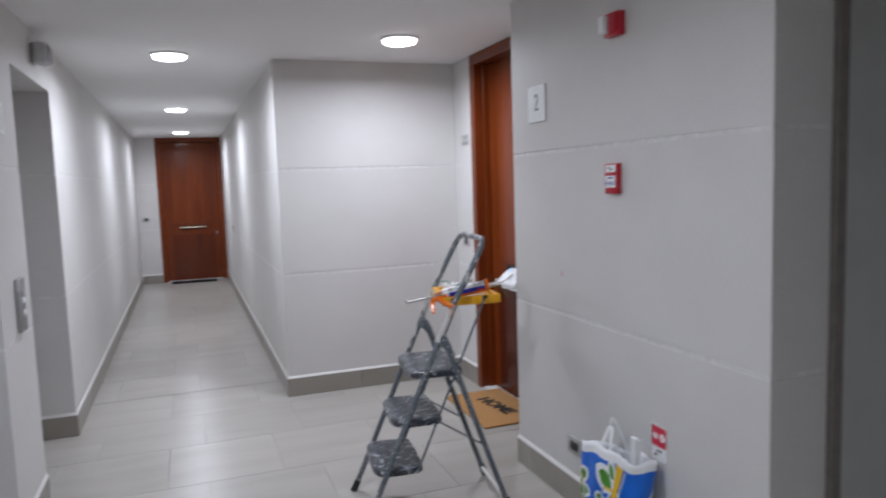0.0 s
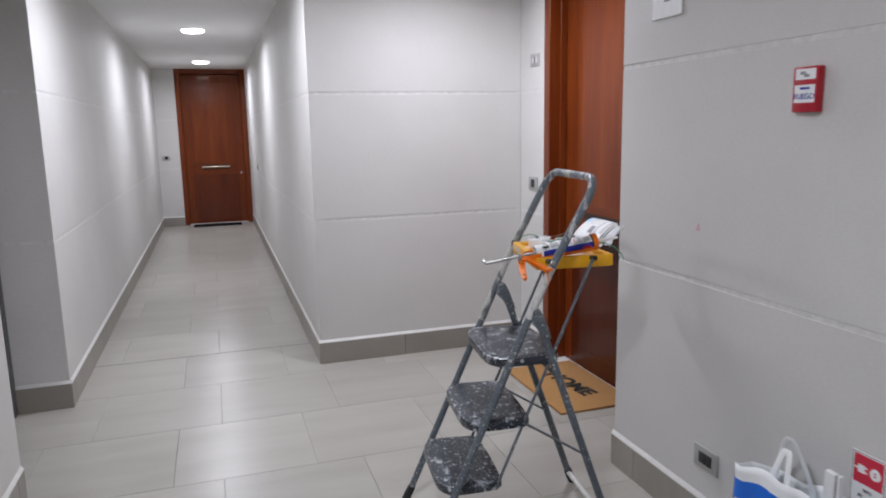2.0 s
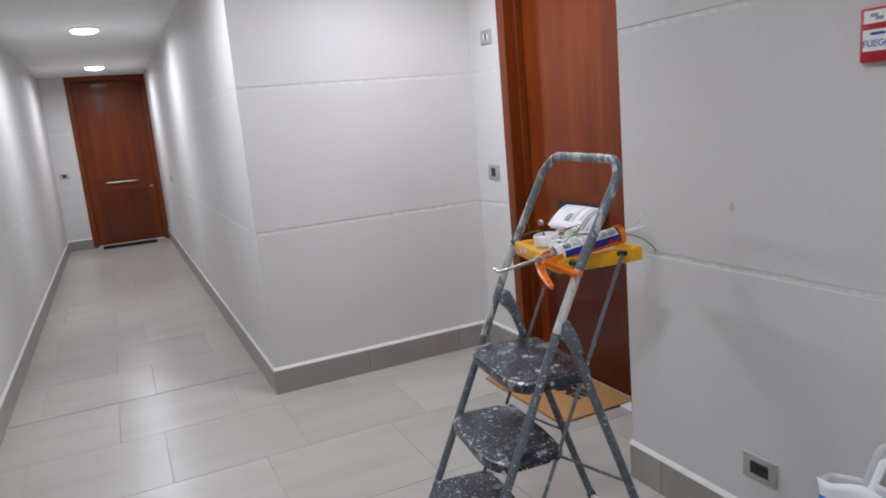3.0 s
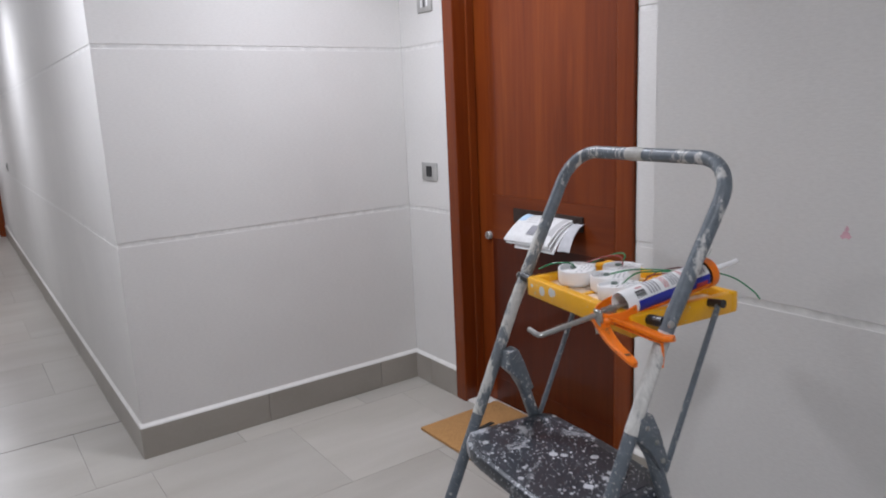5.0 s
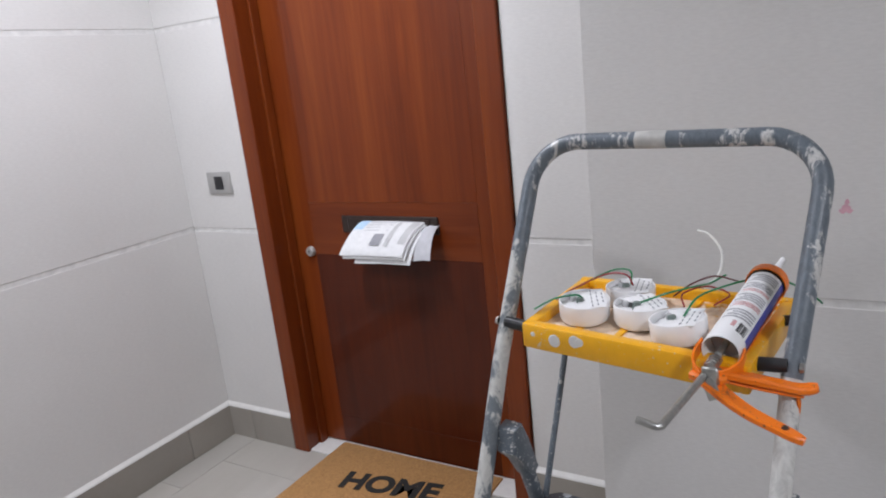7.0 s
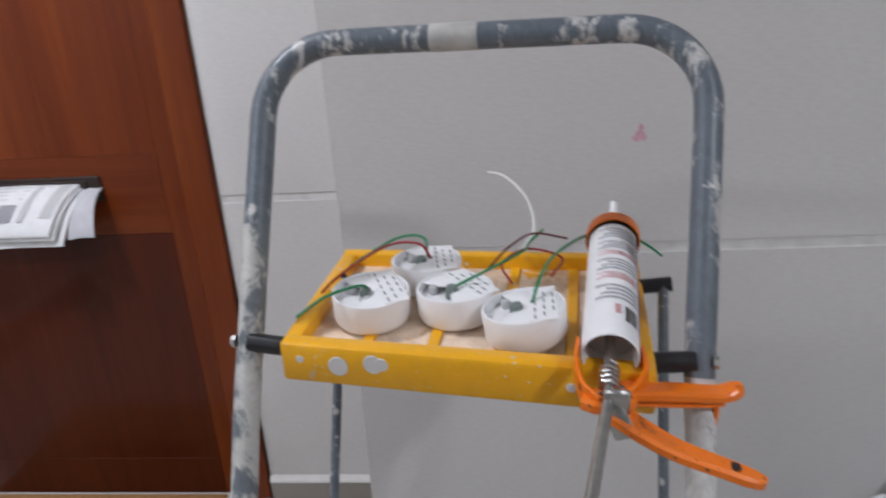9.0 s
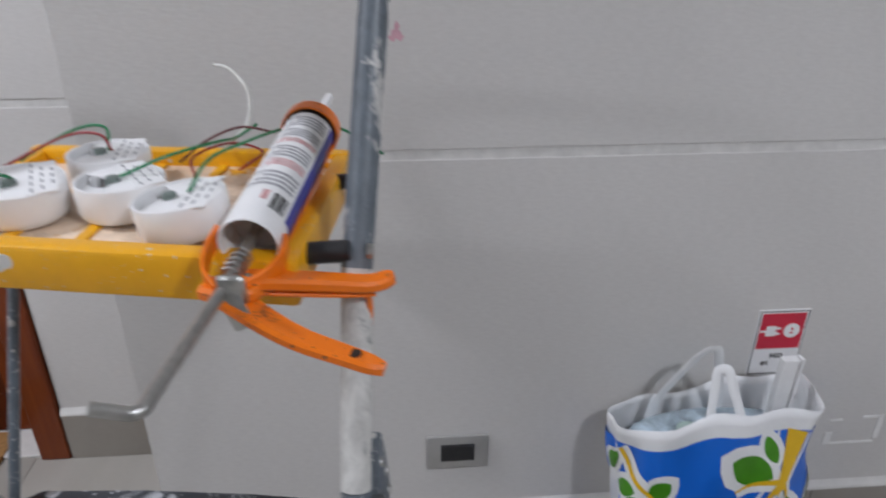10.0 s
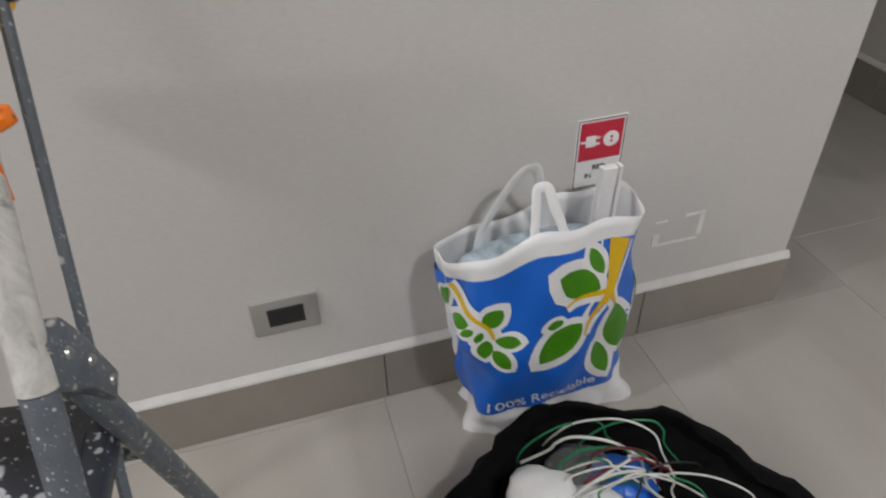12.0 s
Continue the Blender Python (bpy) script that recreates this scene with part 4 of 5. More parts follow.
part("nozzle", lathe([(0.010, 0.207), (0.010, 0.222), (0.006, 0.226), (0.0042, 0.290), (0, 0.290)], 20), WHITE_PL, cart, "white cut nozzle", True)
part("end_cap", lathe([(R + 0.0006, 0.192), (R + 0.0008, 0.2085), (0.011, 0.2085)], 40), BLACK, cart, "black end collar", True)


def wrap(name, a0, a1, z0, z1, mat, off=0.0003):
    """Print on the barrel, between two angles from its underside and two heights."""
    bm = bmesh.new()
    n = max(2, int(abs(a1 - a0) / 9))
    rows = [[bm.verts.new(((R + off) * math.cos(DA + radians(a0 + (a1 - a0) * i / n)), (R + off) * math.sin(DA + radians(a0 + (a1 - a0) * i / n)), z)) for i in range(n + 1)] for z in (z0, z1)]
    for i in range(n):
        bm.faces.new((rows[0][i], rows[0][i + 1], rows[1][i + 1], rows[1][i]))
    bmesh.ops.recalc_face_normals(bm, faces=bm.faces[:])
    return part(name, bm, mat, cart, "", True)


PALE = plain("label_grey_print", (0.40, 0.40, 0.42), 0.5, var=0.3, scale=220)
PALE_RED = plain("label_red_print", (0.66, 0.36, 0.36), 0.5, var=0.3, scale=220)
SIDE = 1.0 if (inv.to_3x3() @ Vector((0, -1, 0))).cross(Vector((0, 0, 1))).dot(Vector((math.cos(DA), math.sin(DA), 0))) > 0 else -1.0
wrap("blue_band", SIDE * 25, SIDE * 108, 0.022, 0.192, NAVY)
wrap("red_logo", SIDE * 52, SIDE * 84, 0.158, 0.186, RED, 0.0006)
for i, (z0, z1, mt) in enumerate(((0.052, 0.078, PALE), (0.086, 0.098, PALE_RED), (0.102, 0.124, PALE), (0.130, 0.138, PALE_RED), (0.142, 0.158, PALE), (0.164, 0.186, PALE))):
    for k in range(4):
        z = z0 + (z1 - z0) * k / 4
        wrap("text_line", SIDE * 118, SIDE * (215 - 12 * ((i * 3 + k) % 3)), z, z + (z1 - z0) * 0.15, mt)
for k in range(7):
    wrap("barcode_bar", SIDE * (118 + 5 * k), SIDE * (120.5 + 5 * k + (k % 3)), 0.022, 0.044, BLACK)
wrap("red_symbol", SIDE * 160, SIDE * 172, 0.030, 0.044, PALE_RED)

gun = thing("sealant_gun", GUN, "orange skeleton sealant gun lying on the yellow tray", "sealant gun")


def shell(a0, a1, z0, z1, r, t, n=10):
    """A curved strap round the axis."""
    bm = bmesh.new()
    grid = []
    for rr in (r, r + t):
        for z in (z0, z1):
            grid.append([bm.verts.new((rr * math.cos(DA + radians(a0 + (a1 - a0) * i / n)), rr * math.sin(DA + radians(a0 + (a1 - a0) * i / n)), z)) for i in range(n + 1)])
    a, b, c, d = grid
    for i in range(n):
        for p, q in ((a, b), (d, c), (c, a), (b, d)):
            bm.faces.new((p[i], p[i + 1], q[i + 1], q[i]))
    for i in (0, n):
        bm.faces.new((a[i], b[i], d[i], c[i]))
    bmesh.ops.recalc_face_normals(bm, faces=bm.faces[:])
    return bm


part("cradle", shell(SIDE * -20, SIDE * 62, -0.012, 0.208, R + 0.0012, 0.0016), ORANGE, gun, "", True)
part("front_ring", shell(0, 360, 0.196, 0.212, R + 0.0022, 0.0018, 36), ORANGE, gun, "", True)
part("front_plate", lathe([(0.013, 0.209), (R + 0.003, 0.209), (R + 0.003, 0.2115), (0.013, 0.2115), (0.013, 0.209)], 36), ORANGE, gun, "", True)


def blade(name, pts, w0, w1, t, tall=False):
    """A pressed-steel strip along a path, chamfered; flat, or on edge."""
    p = smooth_path(pts, 6)
    bm = bmesh.new()
    rows = []
    for i, q in enumerate(p):
        d = (p[min(i + 1, len(p) - 1)] - p[max(i - 1, 0)]).normalized()
        side = d.cross(Vector((0, 0, 1))).normalized()
        up = side.cross(d)
        w = (w0 + (w1 - w0) * i / (len(p) - 1)) / 2
        tail = max(0.0, (i - (len(p) - 4)) / 3.4) if not tall else 0.0
        w *= math.sqrt(1 - tail * tail)
        a, b = (t / 2, w) if tall else (w, t / 2)
        c = min(a, b) * 0.5
        rows.append([bm.verts.new(g(*(q + side * x + up * z))) for x, z in ((a, b - c), (a - c, b), (c - a, b), (-a, b - c), (-a, c - b), (c - a, -b), (a - c, -b), (a, c - b))])
    for r0, r1 in zip(rows, rows[1:]):
        for k in range(8):
            bm.faces.new((r0[k], r0[(k + 1) % 8], r1[(k + 1) % 8], r1[k]))
    bm.faces.new(rows[0])
    bm.faces.new(rows[-1][::-1])
    bmesh.ops.recalc_face_normals(bm, faces=bm.faces[:])
    return part(name, bm, ORANGE, gun, "", True)


blade("yoke_arm", [(0.424, -0.090, 1.010), (0.398, -0.089, 1.004), (0.376, -0.094, 0.996), (0.362, -0.106, 0.990)], 0.016, 0.020, 0.0035, True)
blade("yoke_arm", [(0.424, -0.143, 1.004), (0.400, -0.145, 0.998), (0.380, -0.136, 0.992), (0.364, -0.120, 0.988)], 0.016, 0.020, 0.0035, True)
blade("yoke_plate", [(0.372, -0.096, 0.990), (0.368, -0.112, 0.990), (0.376, -0.134, 0.988)], 0.022, 0.026, 0.012)
rod_end = g(0.248, -0.098, 0.977)
part("push_rod", tube(rounded([(0, 0, 0.030), (0, 0, -0.05), rod_end, rod_end + (inv.to_3x3() @ Vector((-0.003, 0.026, 0.006)))], 0.008, 5), 0.0046, 10), ZINC, gun, "zinc rod with a hooked end", True)
coil = [Vector((0.0075 * math.cos(k * 0.9), 0.0075 * math.sin(k * 0.9), -0.014 - 0.0009 * k)) for k in range(34)]
part("spring", tube(coil, 0.0013, 6), ZINC, gun, "zinc spring", True)
part("grip_plate", box(-0.012, 0.012, -0.004, 0.016, -0.058, -0.052, 0.002), ZINC, gun, "", True)
part("thumb_lever", tube([(0, 0, -0.055), tuple(g(0.352, -0.128, 0.970))], 0.009, 8, 0.3), ZINC, gun, "zinc release lever", True)


blade("fixed_handle", [(0.374, -0.114, 0.996), (0.390, -0.140, 0.988), (0.410, -0.180, 0.976), (0.422, -0.208, 0.969), (0.429, -0.226, 0.972)], 0.024, 0.018, 0.010)
blade("handle_lip", [(0.381, -0.122, 0.984), (0.392, -0.150, 0.976), (0.410, -0.190, 0.965), (0.420, -0.212, 0.960)], 0.012, 0.004, 0.003)
part("hang_hook", tube([g(0.420, -0.206, 0.962), g(0.424, -0.206, 0.945), g(0.426, -0.203, 0.915)], 0.0028, 8), ORANGE, gun, "", True)
trig = blade("trigger", [(0.366, -0.112, 0.988), (0.357, -0.142, 0.972), (0.351, -0.168, 0.961), (0.346, -0.198, 0.953), (0.341, -0.228, 0.945)], 0.026, 0.016, 0.010)
part("worn_patch", lathe([(0, 0.0012), (0.005, 0.001), (0.0055, 0)], 12, Matrix.Translation(g(0.3445, -0.206, 0.9555)) @ (-down).to_track_quat("Z", "Y").to_matrix().to_4x4()), BRONZE, trig)
for f, w, z in ((0.378, -0.124, 0.9975), (0.386, -0.137, 0.994)):
    part("rivet", lathe([(0, 0.0025), (0.0035, 0.002), (0.0045, 0)], 10, Matrix.Translation(g(f, w, z - 0.001)) @ (-down).to_track_quat("Z", "Y").to_matrix().to_4x4()), ZINC, gun, "", True)

# ---- printed carrier bag ----
BAG = Matrix.Translation((1.504, 3.818, 0)) @ Matrix.Rotation(radians(3), 4, "Z")
bag = thing("carrier_bag", BAG, "white and blue plastic bag printed with green leaves, packed full", "carrier bag")
BZ = 0.415
RIM_F = 0.050  # how far the front of the mouth stands up


def section_angles(n=400):
    """Angles at even steps of length along the front half of the bag's section."""
    pts = []
    for i in range(n + 1):
        a = math.pi * (0.5 - i / n)
        c, q = math.cos(a), math.sin(a)
        pts.append((a, 0.085 * abs(c) ** 0.62, 0.18 * abs(q) ** 0.55 * (1 if q >= 0 else -1)))
    run = [0.0]
    for p, q in zip(pts, pts[1:]):
        run.append(run[-1] + math.hypot(q[1] - p[1], q[2] - p[2]))
    return [p[0] for p in pts], [r / run[-1] for r in run]


ANGLES, RUN = section_angles()


def bag_point(u, v, off=0.0):
    """The bag's skin: u round it from the front's north edge (0) to its south edge (1), on to the back; v up."""
    foot = max(0.0, 1 - v / 0.17)
    hw = 0.160 + 0.020 * min(1, v * 1.05) ** 1.2 + 0.012 * foot
    hd = 0.078 + 0.010 * math.sin(math.pi * min(v, 1)) - 0.012 * v + 0.016 * foot
    q = u % 2.0
    ang = float(np.interp(q % 1.0 if q != 1 else 1.0, RUN, ANGLES)) - (math.pi if q > 1 else 0)
    c, s = math.cos(ang), math.sin(ang)
    y = hw * (abs(s) ** 0.55) * (1 if s >= 0 else -1)
    x = -hd * (abs(c) ** 0.62) * (1 if c >= 0 else -1)
    crease = 0.006 * math.sin(31 * u + 17 * v) * (0.25 + max(0, 0.3 - v) * 3) + 0.006 * math.sin(7.3 * u + 4 * v) * math.sin(9 * v + 2.1 * u) + 0.004 * math.sin(23 * u - 11 * v)
    crease += foot * (0.006 * math.sin(17 * u + 30 * v) + 0.005 * math.sin(41 * u - 22 * v))
    k = 1 + (crease + off) / 0.12
    south = min(1, max(0, 0.52 - 0.9 * y / hw))
    z = BZ * v + (0.050 - 0.022 * min(1, max(0, x / 0.05))) * south * max(0, (v - 0.4) / 0.6)
    if v > 0.7:
        rise = (v - 0.7) / 0.3
        front = max(0.0, math.cos(ang))
        z += rise * (0.010 * min(1, max(0, x / 0.05 + 0.35)) * (1 - 0.95 * south) + RIM_F * front * max(0, 1 - ((y - 0.05) / 0.21) ** 2))
        x += rise * 0.016 * (1 if x > 0 else 0)
        z += rise * (0.0055 * math.sin(19 * u) + 0.010 * math.sin(math.pi * 2 * u + 0.6))
    return Vector((x * k, y * k - 0.040 * (1 - v) ** 1.5, z))


def skin(name, u0, u1, v0, v1, nu, nv, off, mat, parent, label="", close=False):
    bm = bmesh.new()
    grid = [[bm.verts.new(bag_point(u0 + (u1 - u0) * i / nu, v0 + (v1 - v0) * j / nv, off)) for i in range(nu + (0 if close else 1))] for j in range(nv + 1)]
    m = len(grid[0])
    for a, b in zip(grid, grid[1:]):
        for i in range(nu):
            bm.faces.new((a[i], a[(i + 1) % m], b[(i + 1) % m], b[i]))
    if close and v0 == 0:
        bm.faces.new(grid[0][::-1])
    bmesh.ops.recalc_face_normals(bm, faces=bm.faces[:])
    return part(name, bm, mat, parent, label, True)


body = skin("body", 0, 2, 0, 1, 72, 26, 0.0, BAGWHITE, bag, "white plastic skin", True)
mod = body.modifiers.new("thickness", "SOLIDIFY")
mod.thickness, mod.offset = 0.0012, -1
blue = skin("blue_field", -0.12, 1.26, 0.175, 0.925, 72, 22, 0.0012, BLUE, bag, "blue printed field")


def leaf_shape(u, v, ang, length, width, off, mat, name, n=9, par=None):
    """A pointed leaf printed on the skin, in skin metres."""
    bm = bmesh.new()
    ca, sa = math.cos(radians(ang)), math.sin(radians(ang))
    rows = []
    for i in range(n + 1):
        t = i / n
        w = width / 2 * math.sin(math.pi * min(max(t, 0.0), 1)) ** 0.65
        row = []
        for k in (-1, -0.5, 0, 0.5, 1):
            a, b = (t - 0.0) * length, w * k
            row.append(bm.verts.new(bag_point(u + (a * ca - b * sa) / 0.40, v + (a * sa + b * ca) / BZ, off)))
        rows.append(row)
    for a, b in zip(rows, rows[1:]):
        for k in range(4):
            bm.faces.new((a[k], a[k + 1], b[k + 1], b[k]))
    bmesh.ops.remove_doubles(bm, verts=bm.verts[:], dist=1e-6)
    bmesh.ops.recalc_face_normals(bm, faces=bm.faces[:])
    return part(name, bm, mat, par or bag, "", True)


def leaf_print(u0, v0, u1, v1, width):
    """A green leaf with a white border, from its foot to its tip on the skin."""
    du, dv = (u1 - u0) * 0.40, (v1 - v0) * BZ
    length, ang = math.hypot(du, dv), math.degrees(math.atan2(dv, du))
    e = 0.009 if width < 0.032 else 0.015
    ca, sa = math.cos(radians(ang)), math.sin(radians(ang))
    leaf_shape(u0 - e * ca / 0.40, v0 - e * sa / BZ, ang, length + 2.4 * e, width + 2 * e, 0.0024, BAGWHITE, "leaf_border")
    leaf_shape(u0, v0, ang, length, width, 0.0036, LEAF, "printed_leaf")


def stem(pts, w0, w1):
    """A printed yellow twig, on the skin."""
    p = smooth_path([(u * 0.40, v * BZ, 0) for u, v in pts], 6)
    for off, extra, mt, nm in ((0.0024, 0.011, BAGWHITE, "twig_border"), (0.0042, 0.0, YPRINT, "printed_twig")):
        bm = bmesh.new()
        prev = None
        for i, q in enumerate(p):
            d = (p[min(i + 1, len(p) - 1)] - p[max(i - 1, 0)]).normalized()
            w = (w0 + (w1 - w0) * i / (len(p) - 1)) / 2 + extra
            a, b = q + Vector((-d.y, d.x, 0)) * w, q - Vector((-d.y, d.x, 0)) * w
            cur = [bm.verts.new(bag_point(r.x / 0.40, r.y / BZ, off)) for r in (a, b)]
            if prev:
                bm.faces.new((prev[0], prev[1], cur[1], cur[0]))
            prev = cur
        bmesh.ops.recalc_face_normals(bm, faces=bm.faces[:])
        part(nm, bm, mt, bag, "", True)


stem([(0.742, 0.925), (0.725, 0.83), (0.698, 0.742), (0.67, 0.692)], 0.028, 0.012)
stem([(0.695, 0.740), (0.62, 0.745), (0.579, 0.739), (0.532, 0.716)], 0.009, 0.003)
stem([(0.672, 0.713), (0.628, 0.633), (0.606, 0.552)], 0.009, 0.003)
stem([(0.70, 0.73), (0.742, 0.655)], 0.008, 0.004)
leaf_print(0.658, 0.758, 0.500, 0.840, 0.046)
leaf_print(0.675, 0.810, 0.632, 0.915, 0.020)
leaf_print(0.597, 0.623, 0.407, 0.469, 0.054)
leaf_print(0.519, 0.655, 0.451, 0.647, 0.020)
leaf_print(0.748, 0.655, 0.800, 0.400, 0.046)
leaf_print(0.688, 0.477, 0.721, 0.277, 0.036)
leaf_print(0.890, 0.560, 0.960, 0.700, 0.030)
leaf_print(1.060, 0.620, 1.160, 0.740, 0.036)
leaf_print(1.060, 0.450, 1.180, 0.400, 0.036)
stem([(0.034, 0.902), (0.115, 0.811), (0.207, 0.733), (0.225, 0.67)], 0.010, 0.004)
leaf_print(0.193, 0.739, 0.268, 0.790, 0.030)
leaf_print(0.139, 0.744, 0.041, 0.750, 0.026)
leaf_print(0.156, 0.723, 0.108, 0.694, 0.014)
leaf_print(0.185, 0.714, 0.160, 0.660, 0.012)
leaf_print(0.226, 0.663, 0.340, 0.627, 0.027)
leaf_print(0.195, 0.669, 0.181, 0.562, 0.022)
leaf_print(0.216, 0.605, 0.288, 0.495, 0.027)
leaf_print(0.020, 0.880, -0.030, 0.744, 0.016)


def bag_text(body_text, size, u, v):
    """Lettering laid on the skin."""
    bm = text_mesh(body_text, size, Matrix.Identity(4), 0.0003)
    for vert in bm.verts:
        c = vert.co.copy()
        vert.co = bag_point(u + c.x / 0.40, v + (c.y + 0.05 * c.x) / BZ, 0.0050 + c.z)
    return part("lettering", bm, BAGWHITE, bag, "white lettering")


bag_text("100% Reciclable", 0.032, 0.415, 0.235)
for x, yn, ys, yp, top in ((-0.054, 0.046, -0.034, 0.010, 0.122), (0.050, 0.098, -0.036, 0.022, 0.150)):
    path = smooth_path([(x, yn, BZ - 0.03), (x * 0.9, yn - 0.008, BZ + 0.02), (x * 0.45, yp + (yn - yp) * 0.42, BZ + top * 0.74), (x * 0.25, yp + 0.011, BZ + top * 0.97), (x * 0.2, yp, BZ + top), (x * 0.25, yp - 0.011, BZ + top * 0.97), (x * 0.45, yp + (ys - yp) * 0.42, BZ + top * 0.74), (x * 0.9, ys + 0.006, BZ + 0.02), (x, ys, BZ - 0.03)], 5)
    part("handle", tube(path, 0.0088, 8, 0.25), BAGWHITE, bag, "white plastic loop handle", True)
part("packing", prism([(0.058 * math.cos(a), 0.16 * math.sin(a)) for a in [k * math.pi / 12 for k in range(24)]], BZ - 0.07, BZ - 0.012, 0.012), plain("packed_film", (0.45, 0.55, 0.62), 0.25, var=0.4, scale=26, bump_d=0.02), bag, "clear packed film inside", True)
part("cup_inside", lathe([(0.0, 0.025), (0.018, 0.025), (0.022, 0.021), (0.022, 0.0), (0, 0)], 20, Matrix.Translation((-0.02, 0.055, BZ - 0.018))), plain("pale_green_plastic", (0.42, 0.55, 0.50), 0.2), bag, "pale green cap", True)
for i, (y, x, h, w) in enumerate(((-0.116, 0.0, 0.126, 0.030), (-0.141, 0.003, 0.124, 0.008))):
    ch = link("trunking_strip", box(-0.008, 0.008, -w / 2, w / 2, -0.10, h, 0.0015), WHITE_PL)
    ch.matrix_basis = BAG @ Matrix.Translation((x, y, BZ)) @ Matrix.Rotation(radians(2 - i), 4, "X")
    tagged(ch, "white plastic trunking strip standing in the bag", "trunking strip", "strips in the bag")

# ---- black tool bag ----
TB = Matrix.Translation((1.100, 3.818, 0)) @ Matrix.Rotation(radians(-8), 4, "Z")
tool = thing("tool_bag", TB, "black canvas tool bag standing open with loose wires inside", "tool bag")
TH = 0.168


def tool_point(a, v, inner=0.0):
    r = 1 + 0.06 * math.sin(3 * a + 1.2) + 0.035 * math.sin(7 * a) + 0.02 * math.sin(13 * a + 9 * v) + 0.012 * math.sin(23 * a - 14 * v)
    bulge = 0.90 + 0.16 * math.sin(math.pi * min(1, v * 0.9)) - 0.05 * v
    z = TH * v + (0.020 * math.sin(2 * a + 0.7) + 0.014 * math.sin(5 * a)) * max(0, v - 0.5) * 2
    z += 0.034 * math.exp(-((a - 5.836) / 0.2) ** 2) * max(0, v - 0.5) * 2
    k = r * bulge - inner
    return Vector((0.242 * math.cos(a) * k, 0.325 * math.sin(a) * k, z))


bm = bmesh.new()
N = 56
prof = [(0.0, 0.0), (0.2, 0.0), (0.4, 0.0), (0.6, 0.0), (0.8, 0.01), (0.93, 0.03), (1.02, 0.065), (1.03, 0.10), (0.97, 0.13), (0.88, 0.17), (0.82, 0.30), (0.80, 0.6)]
rings = [[bm.verts.new(tool_point(2 * math.pi * i / N, v, k)) for i in range(N)] for v, k in prof]
for a, b in zip(rings, rings[1:]):
    for i in range(N):
        bm.faces.new((a[i], a[(i + 1) % N], b[(i + 1) % N], b[i]))
bm.faces.new(rings[0][::-1])
bm.faces.new(rings[-1])
bmesh.ops.recalc_face_normals(bm, faces=bm.faces[:])
part("body", bm, FABRIC, tool, "", True)
for x, y0, y1 in ((0.195, 0.045, 0.140), (-0.185, -0.10, 0.10)):
    part("strap_handle", tube(smooth_path([(x, y0, TH - 0.03), (x * 1.05, y0 + 0.008, TH + 0.004), (x * 1.06, (y0 + y1) / 2, TH + 0.036), (x * 1.05, y1 - 0.008, TH + 0.004), (x, y1, TH - 0.03)], 6), 0.010, 8, 0.5), FABRIC, tool, "black strap handle", True)
rnd = random.Random(7)
for i in range(4):
    pk = link("plastic_packet", bmesh.new(), WHITE_PL)
    tmp = bmesh.new()
    bmesh.ops.create_icosphere(tmp, subdivisions=3, radius=1)
    for v in tmp.verts:
        v.co *= 1 + 0.22 * noise.noise(v.co * 2.2 + Vector((i * 3.1, 0, 0)))
    tmp.transform(Matrix.Diagonal((0.050, 0.058, 0.026, 1)))
    tmp.to_mesh(pk.data)
    tmp.free()
    for p in pk.data.polygons:
        p.use_smooth = True
    pk.data.materials.clear()
    pk.data.materials.append((WHITE_PL, CLEAR, BAGWHITE, BLUE)[i])
    pk.matrix_basis = TB @ Matrix.Translation(((0.055, 0.095, 0.02, 0.075)[i], (0.13, 0.055, 0.06, -0.01)[i], TH * (1.10, 1.0, 1.02, 0.92)[i]))
    tagged(pk, ("crumpled white plastic packet in the tool bag", "crumpled clear film packet in the tool bag", "white plastic packet in the tool bag", "small blue packet in the tool bag")[i], "packet", "packets in the tool bag")
WM = (WHITE_W, WHITE_W, GREEN_W, WHITE_W, GREEN_W, WHITE_W, RED_W, GREEN_W, WHITE_W, GREEN_W, BLACK, WHITE_W, WHITE_W, GREEN_W, WHITE_W, BROWN_W, WHITE_W, GREEN_W)
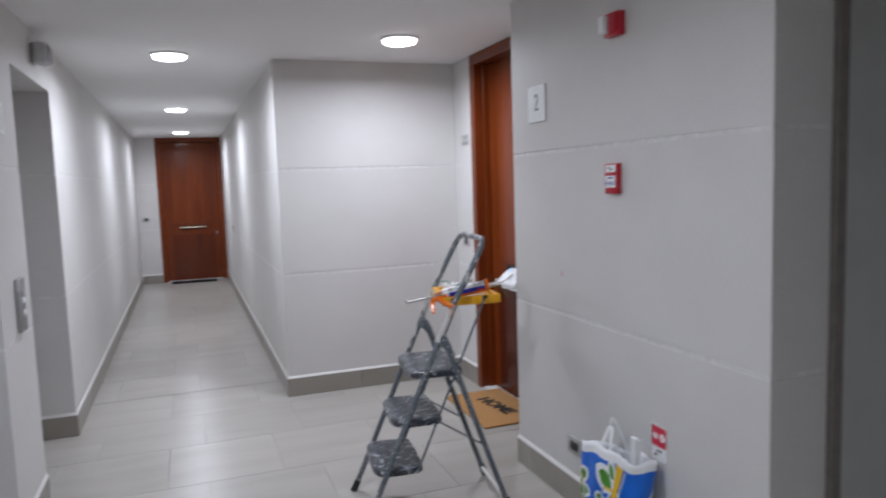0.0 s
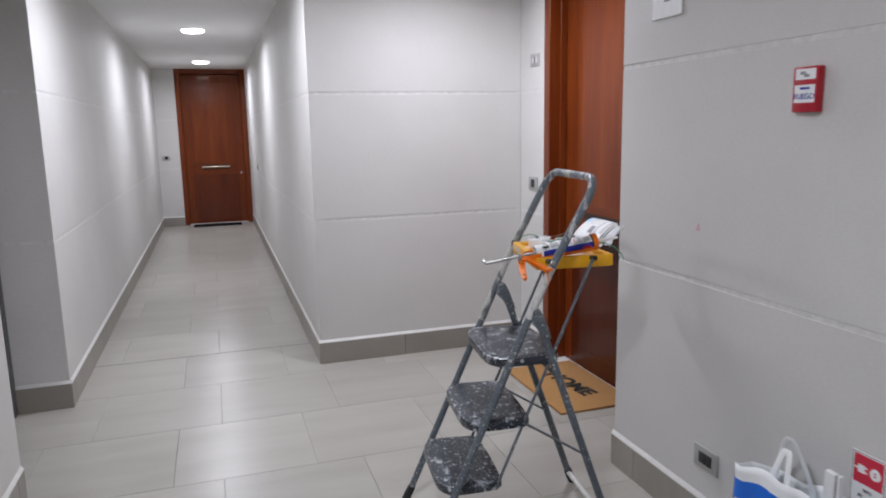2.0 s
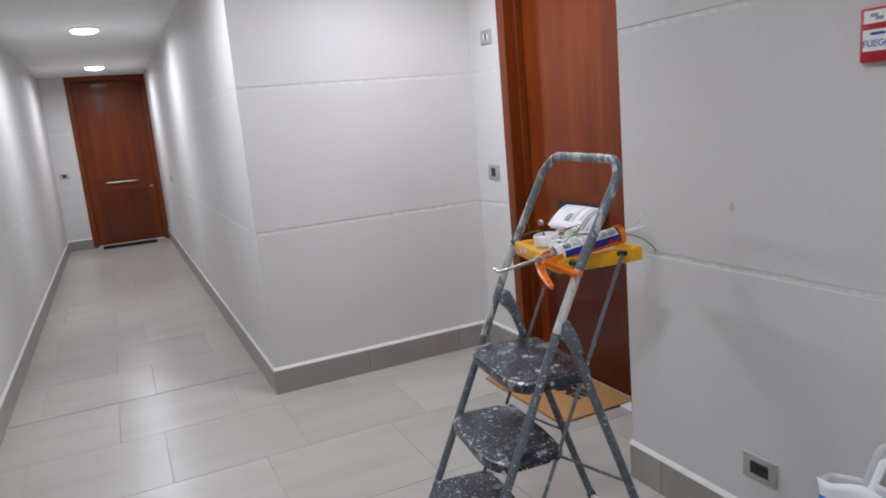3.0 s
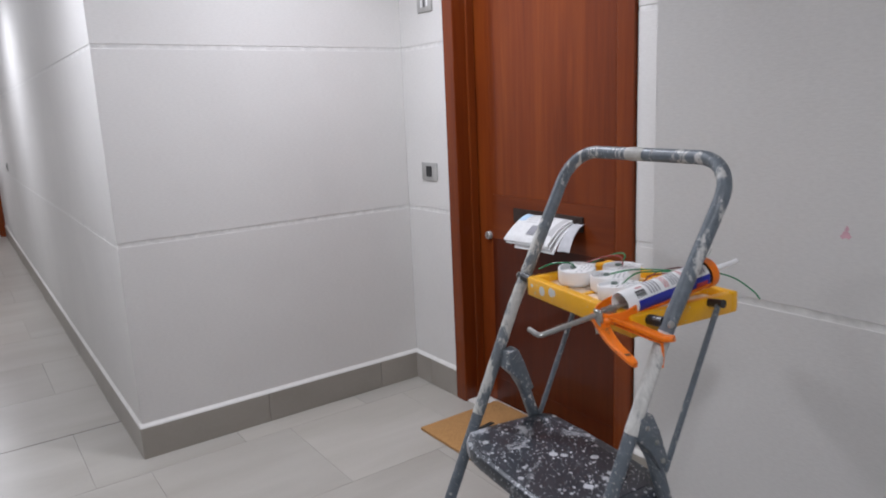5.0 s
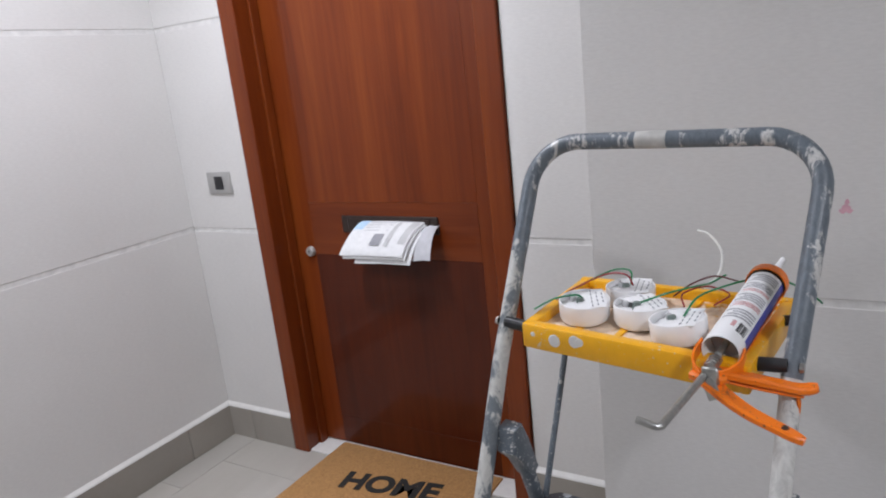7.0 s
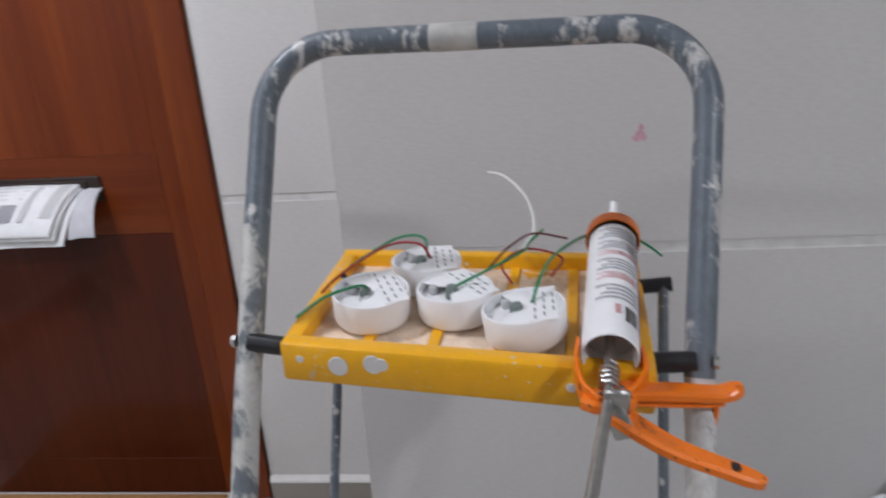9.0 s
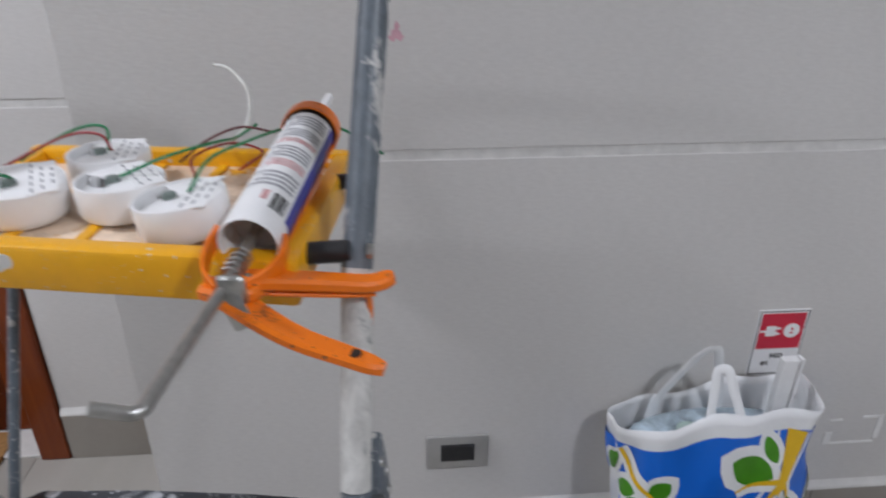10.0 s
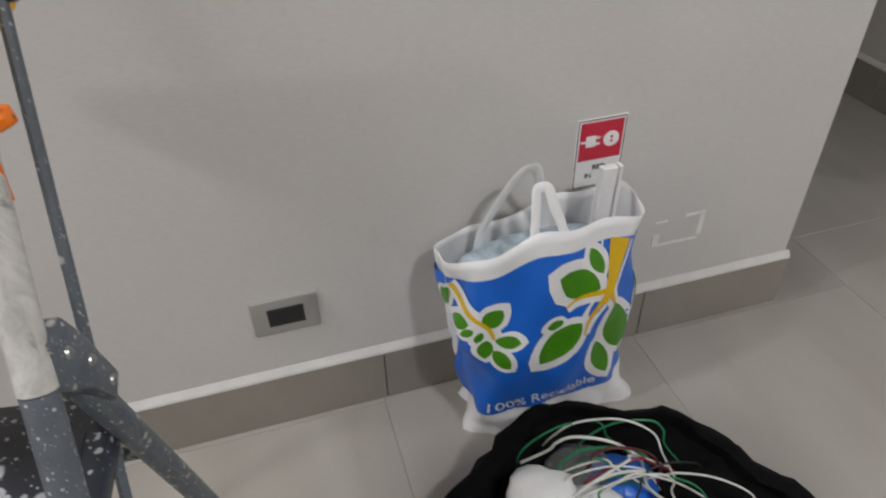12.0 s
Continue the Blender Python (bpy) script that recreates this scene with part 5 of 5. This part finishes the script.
for i, mt in enumerate(WM):
    a = radians(90) + rnd.uniform(-0.5, 0.5)
    cx, cy, rad = rnd.uniform(0.02, 0.155), rnd.uniform(-0.11, 0.06), rnd.uniform(0.08, 0.13)
    hz = rnd.uniform(0.05, 0.10)
    pts = []
    for k in range(7):
        t = k / 6
        pts.append((cx + rad * (2 * t - 1) * math.cos(a) * 0.9, cy + rad * (2 * t - 1) * math.sin(a) + 0.02 * math.sin(9 * t + i), TH * 0.84 + 0.006 * (i % 4) + (hz + 0.02) * math.sin(math.pi * t) + 0.006 * math.sin(11 * t + i)))
    base = Vector(pts[0])
    wob = link("wire", tube([p - base for p in smooth_path(pts, 5)], 0.0018 if i % 3 else 0.0025, 7), mt, None, "", True)
    wob.matrix_basis = TB @ Matrix.Translation(base)
    tagged(wob, {WHITE_W: "white wire looped in the tool bag", GREEN_W: "green wire looped in the tool bag", RED_W: "red wire looped in the tool bag", BROWN_W: "dark red wire looped in the tool bag", BLACK: "black wire looped in the tool bag"}[mt], "wire", "wires in the tool bag")

# ---- floor ----
floor = tagged(link("floor", box(-1.5, 3.1, YS - 0.2, YFAR + 0.25, -0.15, -0.0015), GROUT), "grey-beige porcelain floor tiles in staggered rows", "floor", kind="structure")
ROOMS = ((-1.06, 1.6, YS, 6.6), (1.6, 2.15, 4.85, 6.6), (-0.8, 0.62, 6.5, YFAR), (1.6, 2.9, 2.1, 3.2))
PITCH = 0.59
tile_bm = box(-PITCH / 2 + 0.0013, PITCH / 2 - 0.0013, -PITCH / 2 + 0.0013, PITCH / 2 - 0.0013, -0.009, 0.0, 0.0009)
tile_me = bpy.data.meshes.new("tile")
tile_bm.to_mesh(tile_me)
tile_bm.free()
tile_me.materials.append(TILE)
for r in range(-10, 20):
    y0 = 4.11 + PITCH * r
    x_off = 0.01 if r % 2 else -0.19
    for c in range(-4, 7):
        x0 = x_off + PITCH * c
        for ax0, ax1, ay0, ay1 in ROOMS:
            if x0 < ax1 - 0.01 and x0 + PITCH > ax0 + 0.01 and y0 < ay1 - 0.01 and y0 + PITCH > ay0 + 0.01:
                t = new("tile", tile_me)
                t.parent = floor
                t.location = (x0 + PITCH / 2, y0 + PITCH / 2, 0)
                break

part("expansion_joint", box(XW, XB, 7.057, 7.063, -0.001, 0.0006), JOINT, floor, "dark joint across the corridor")
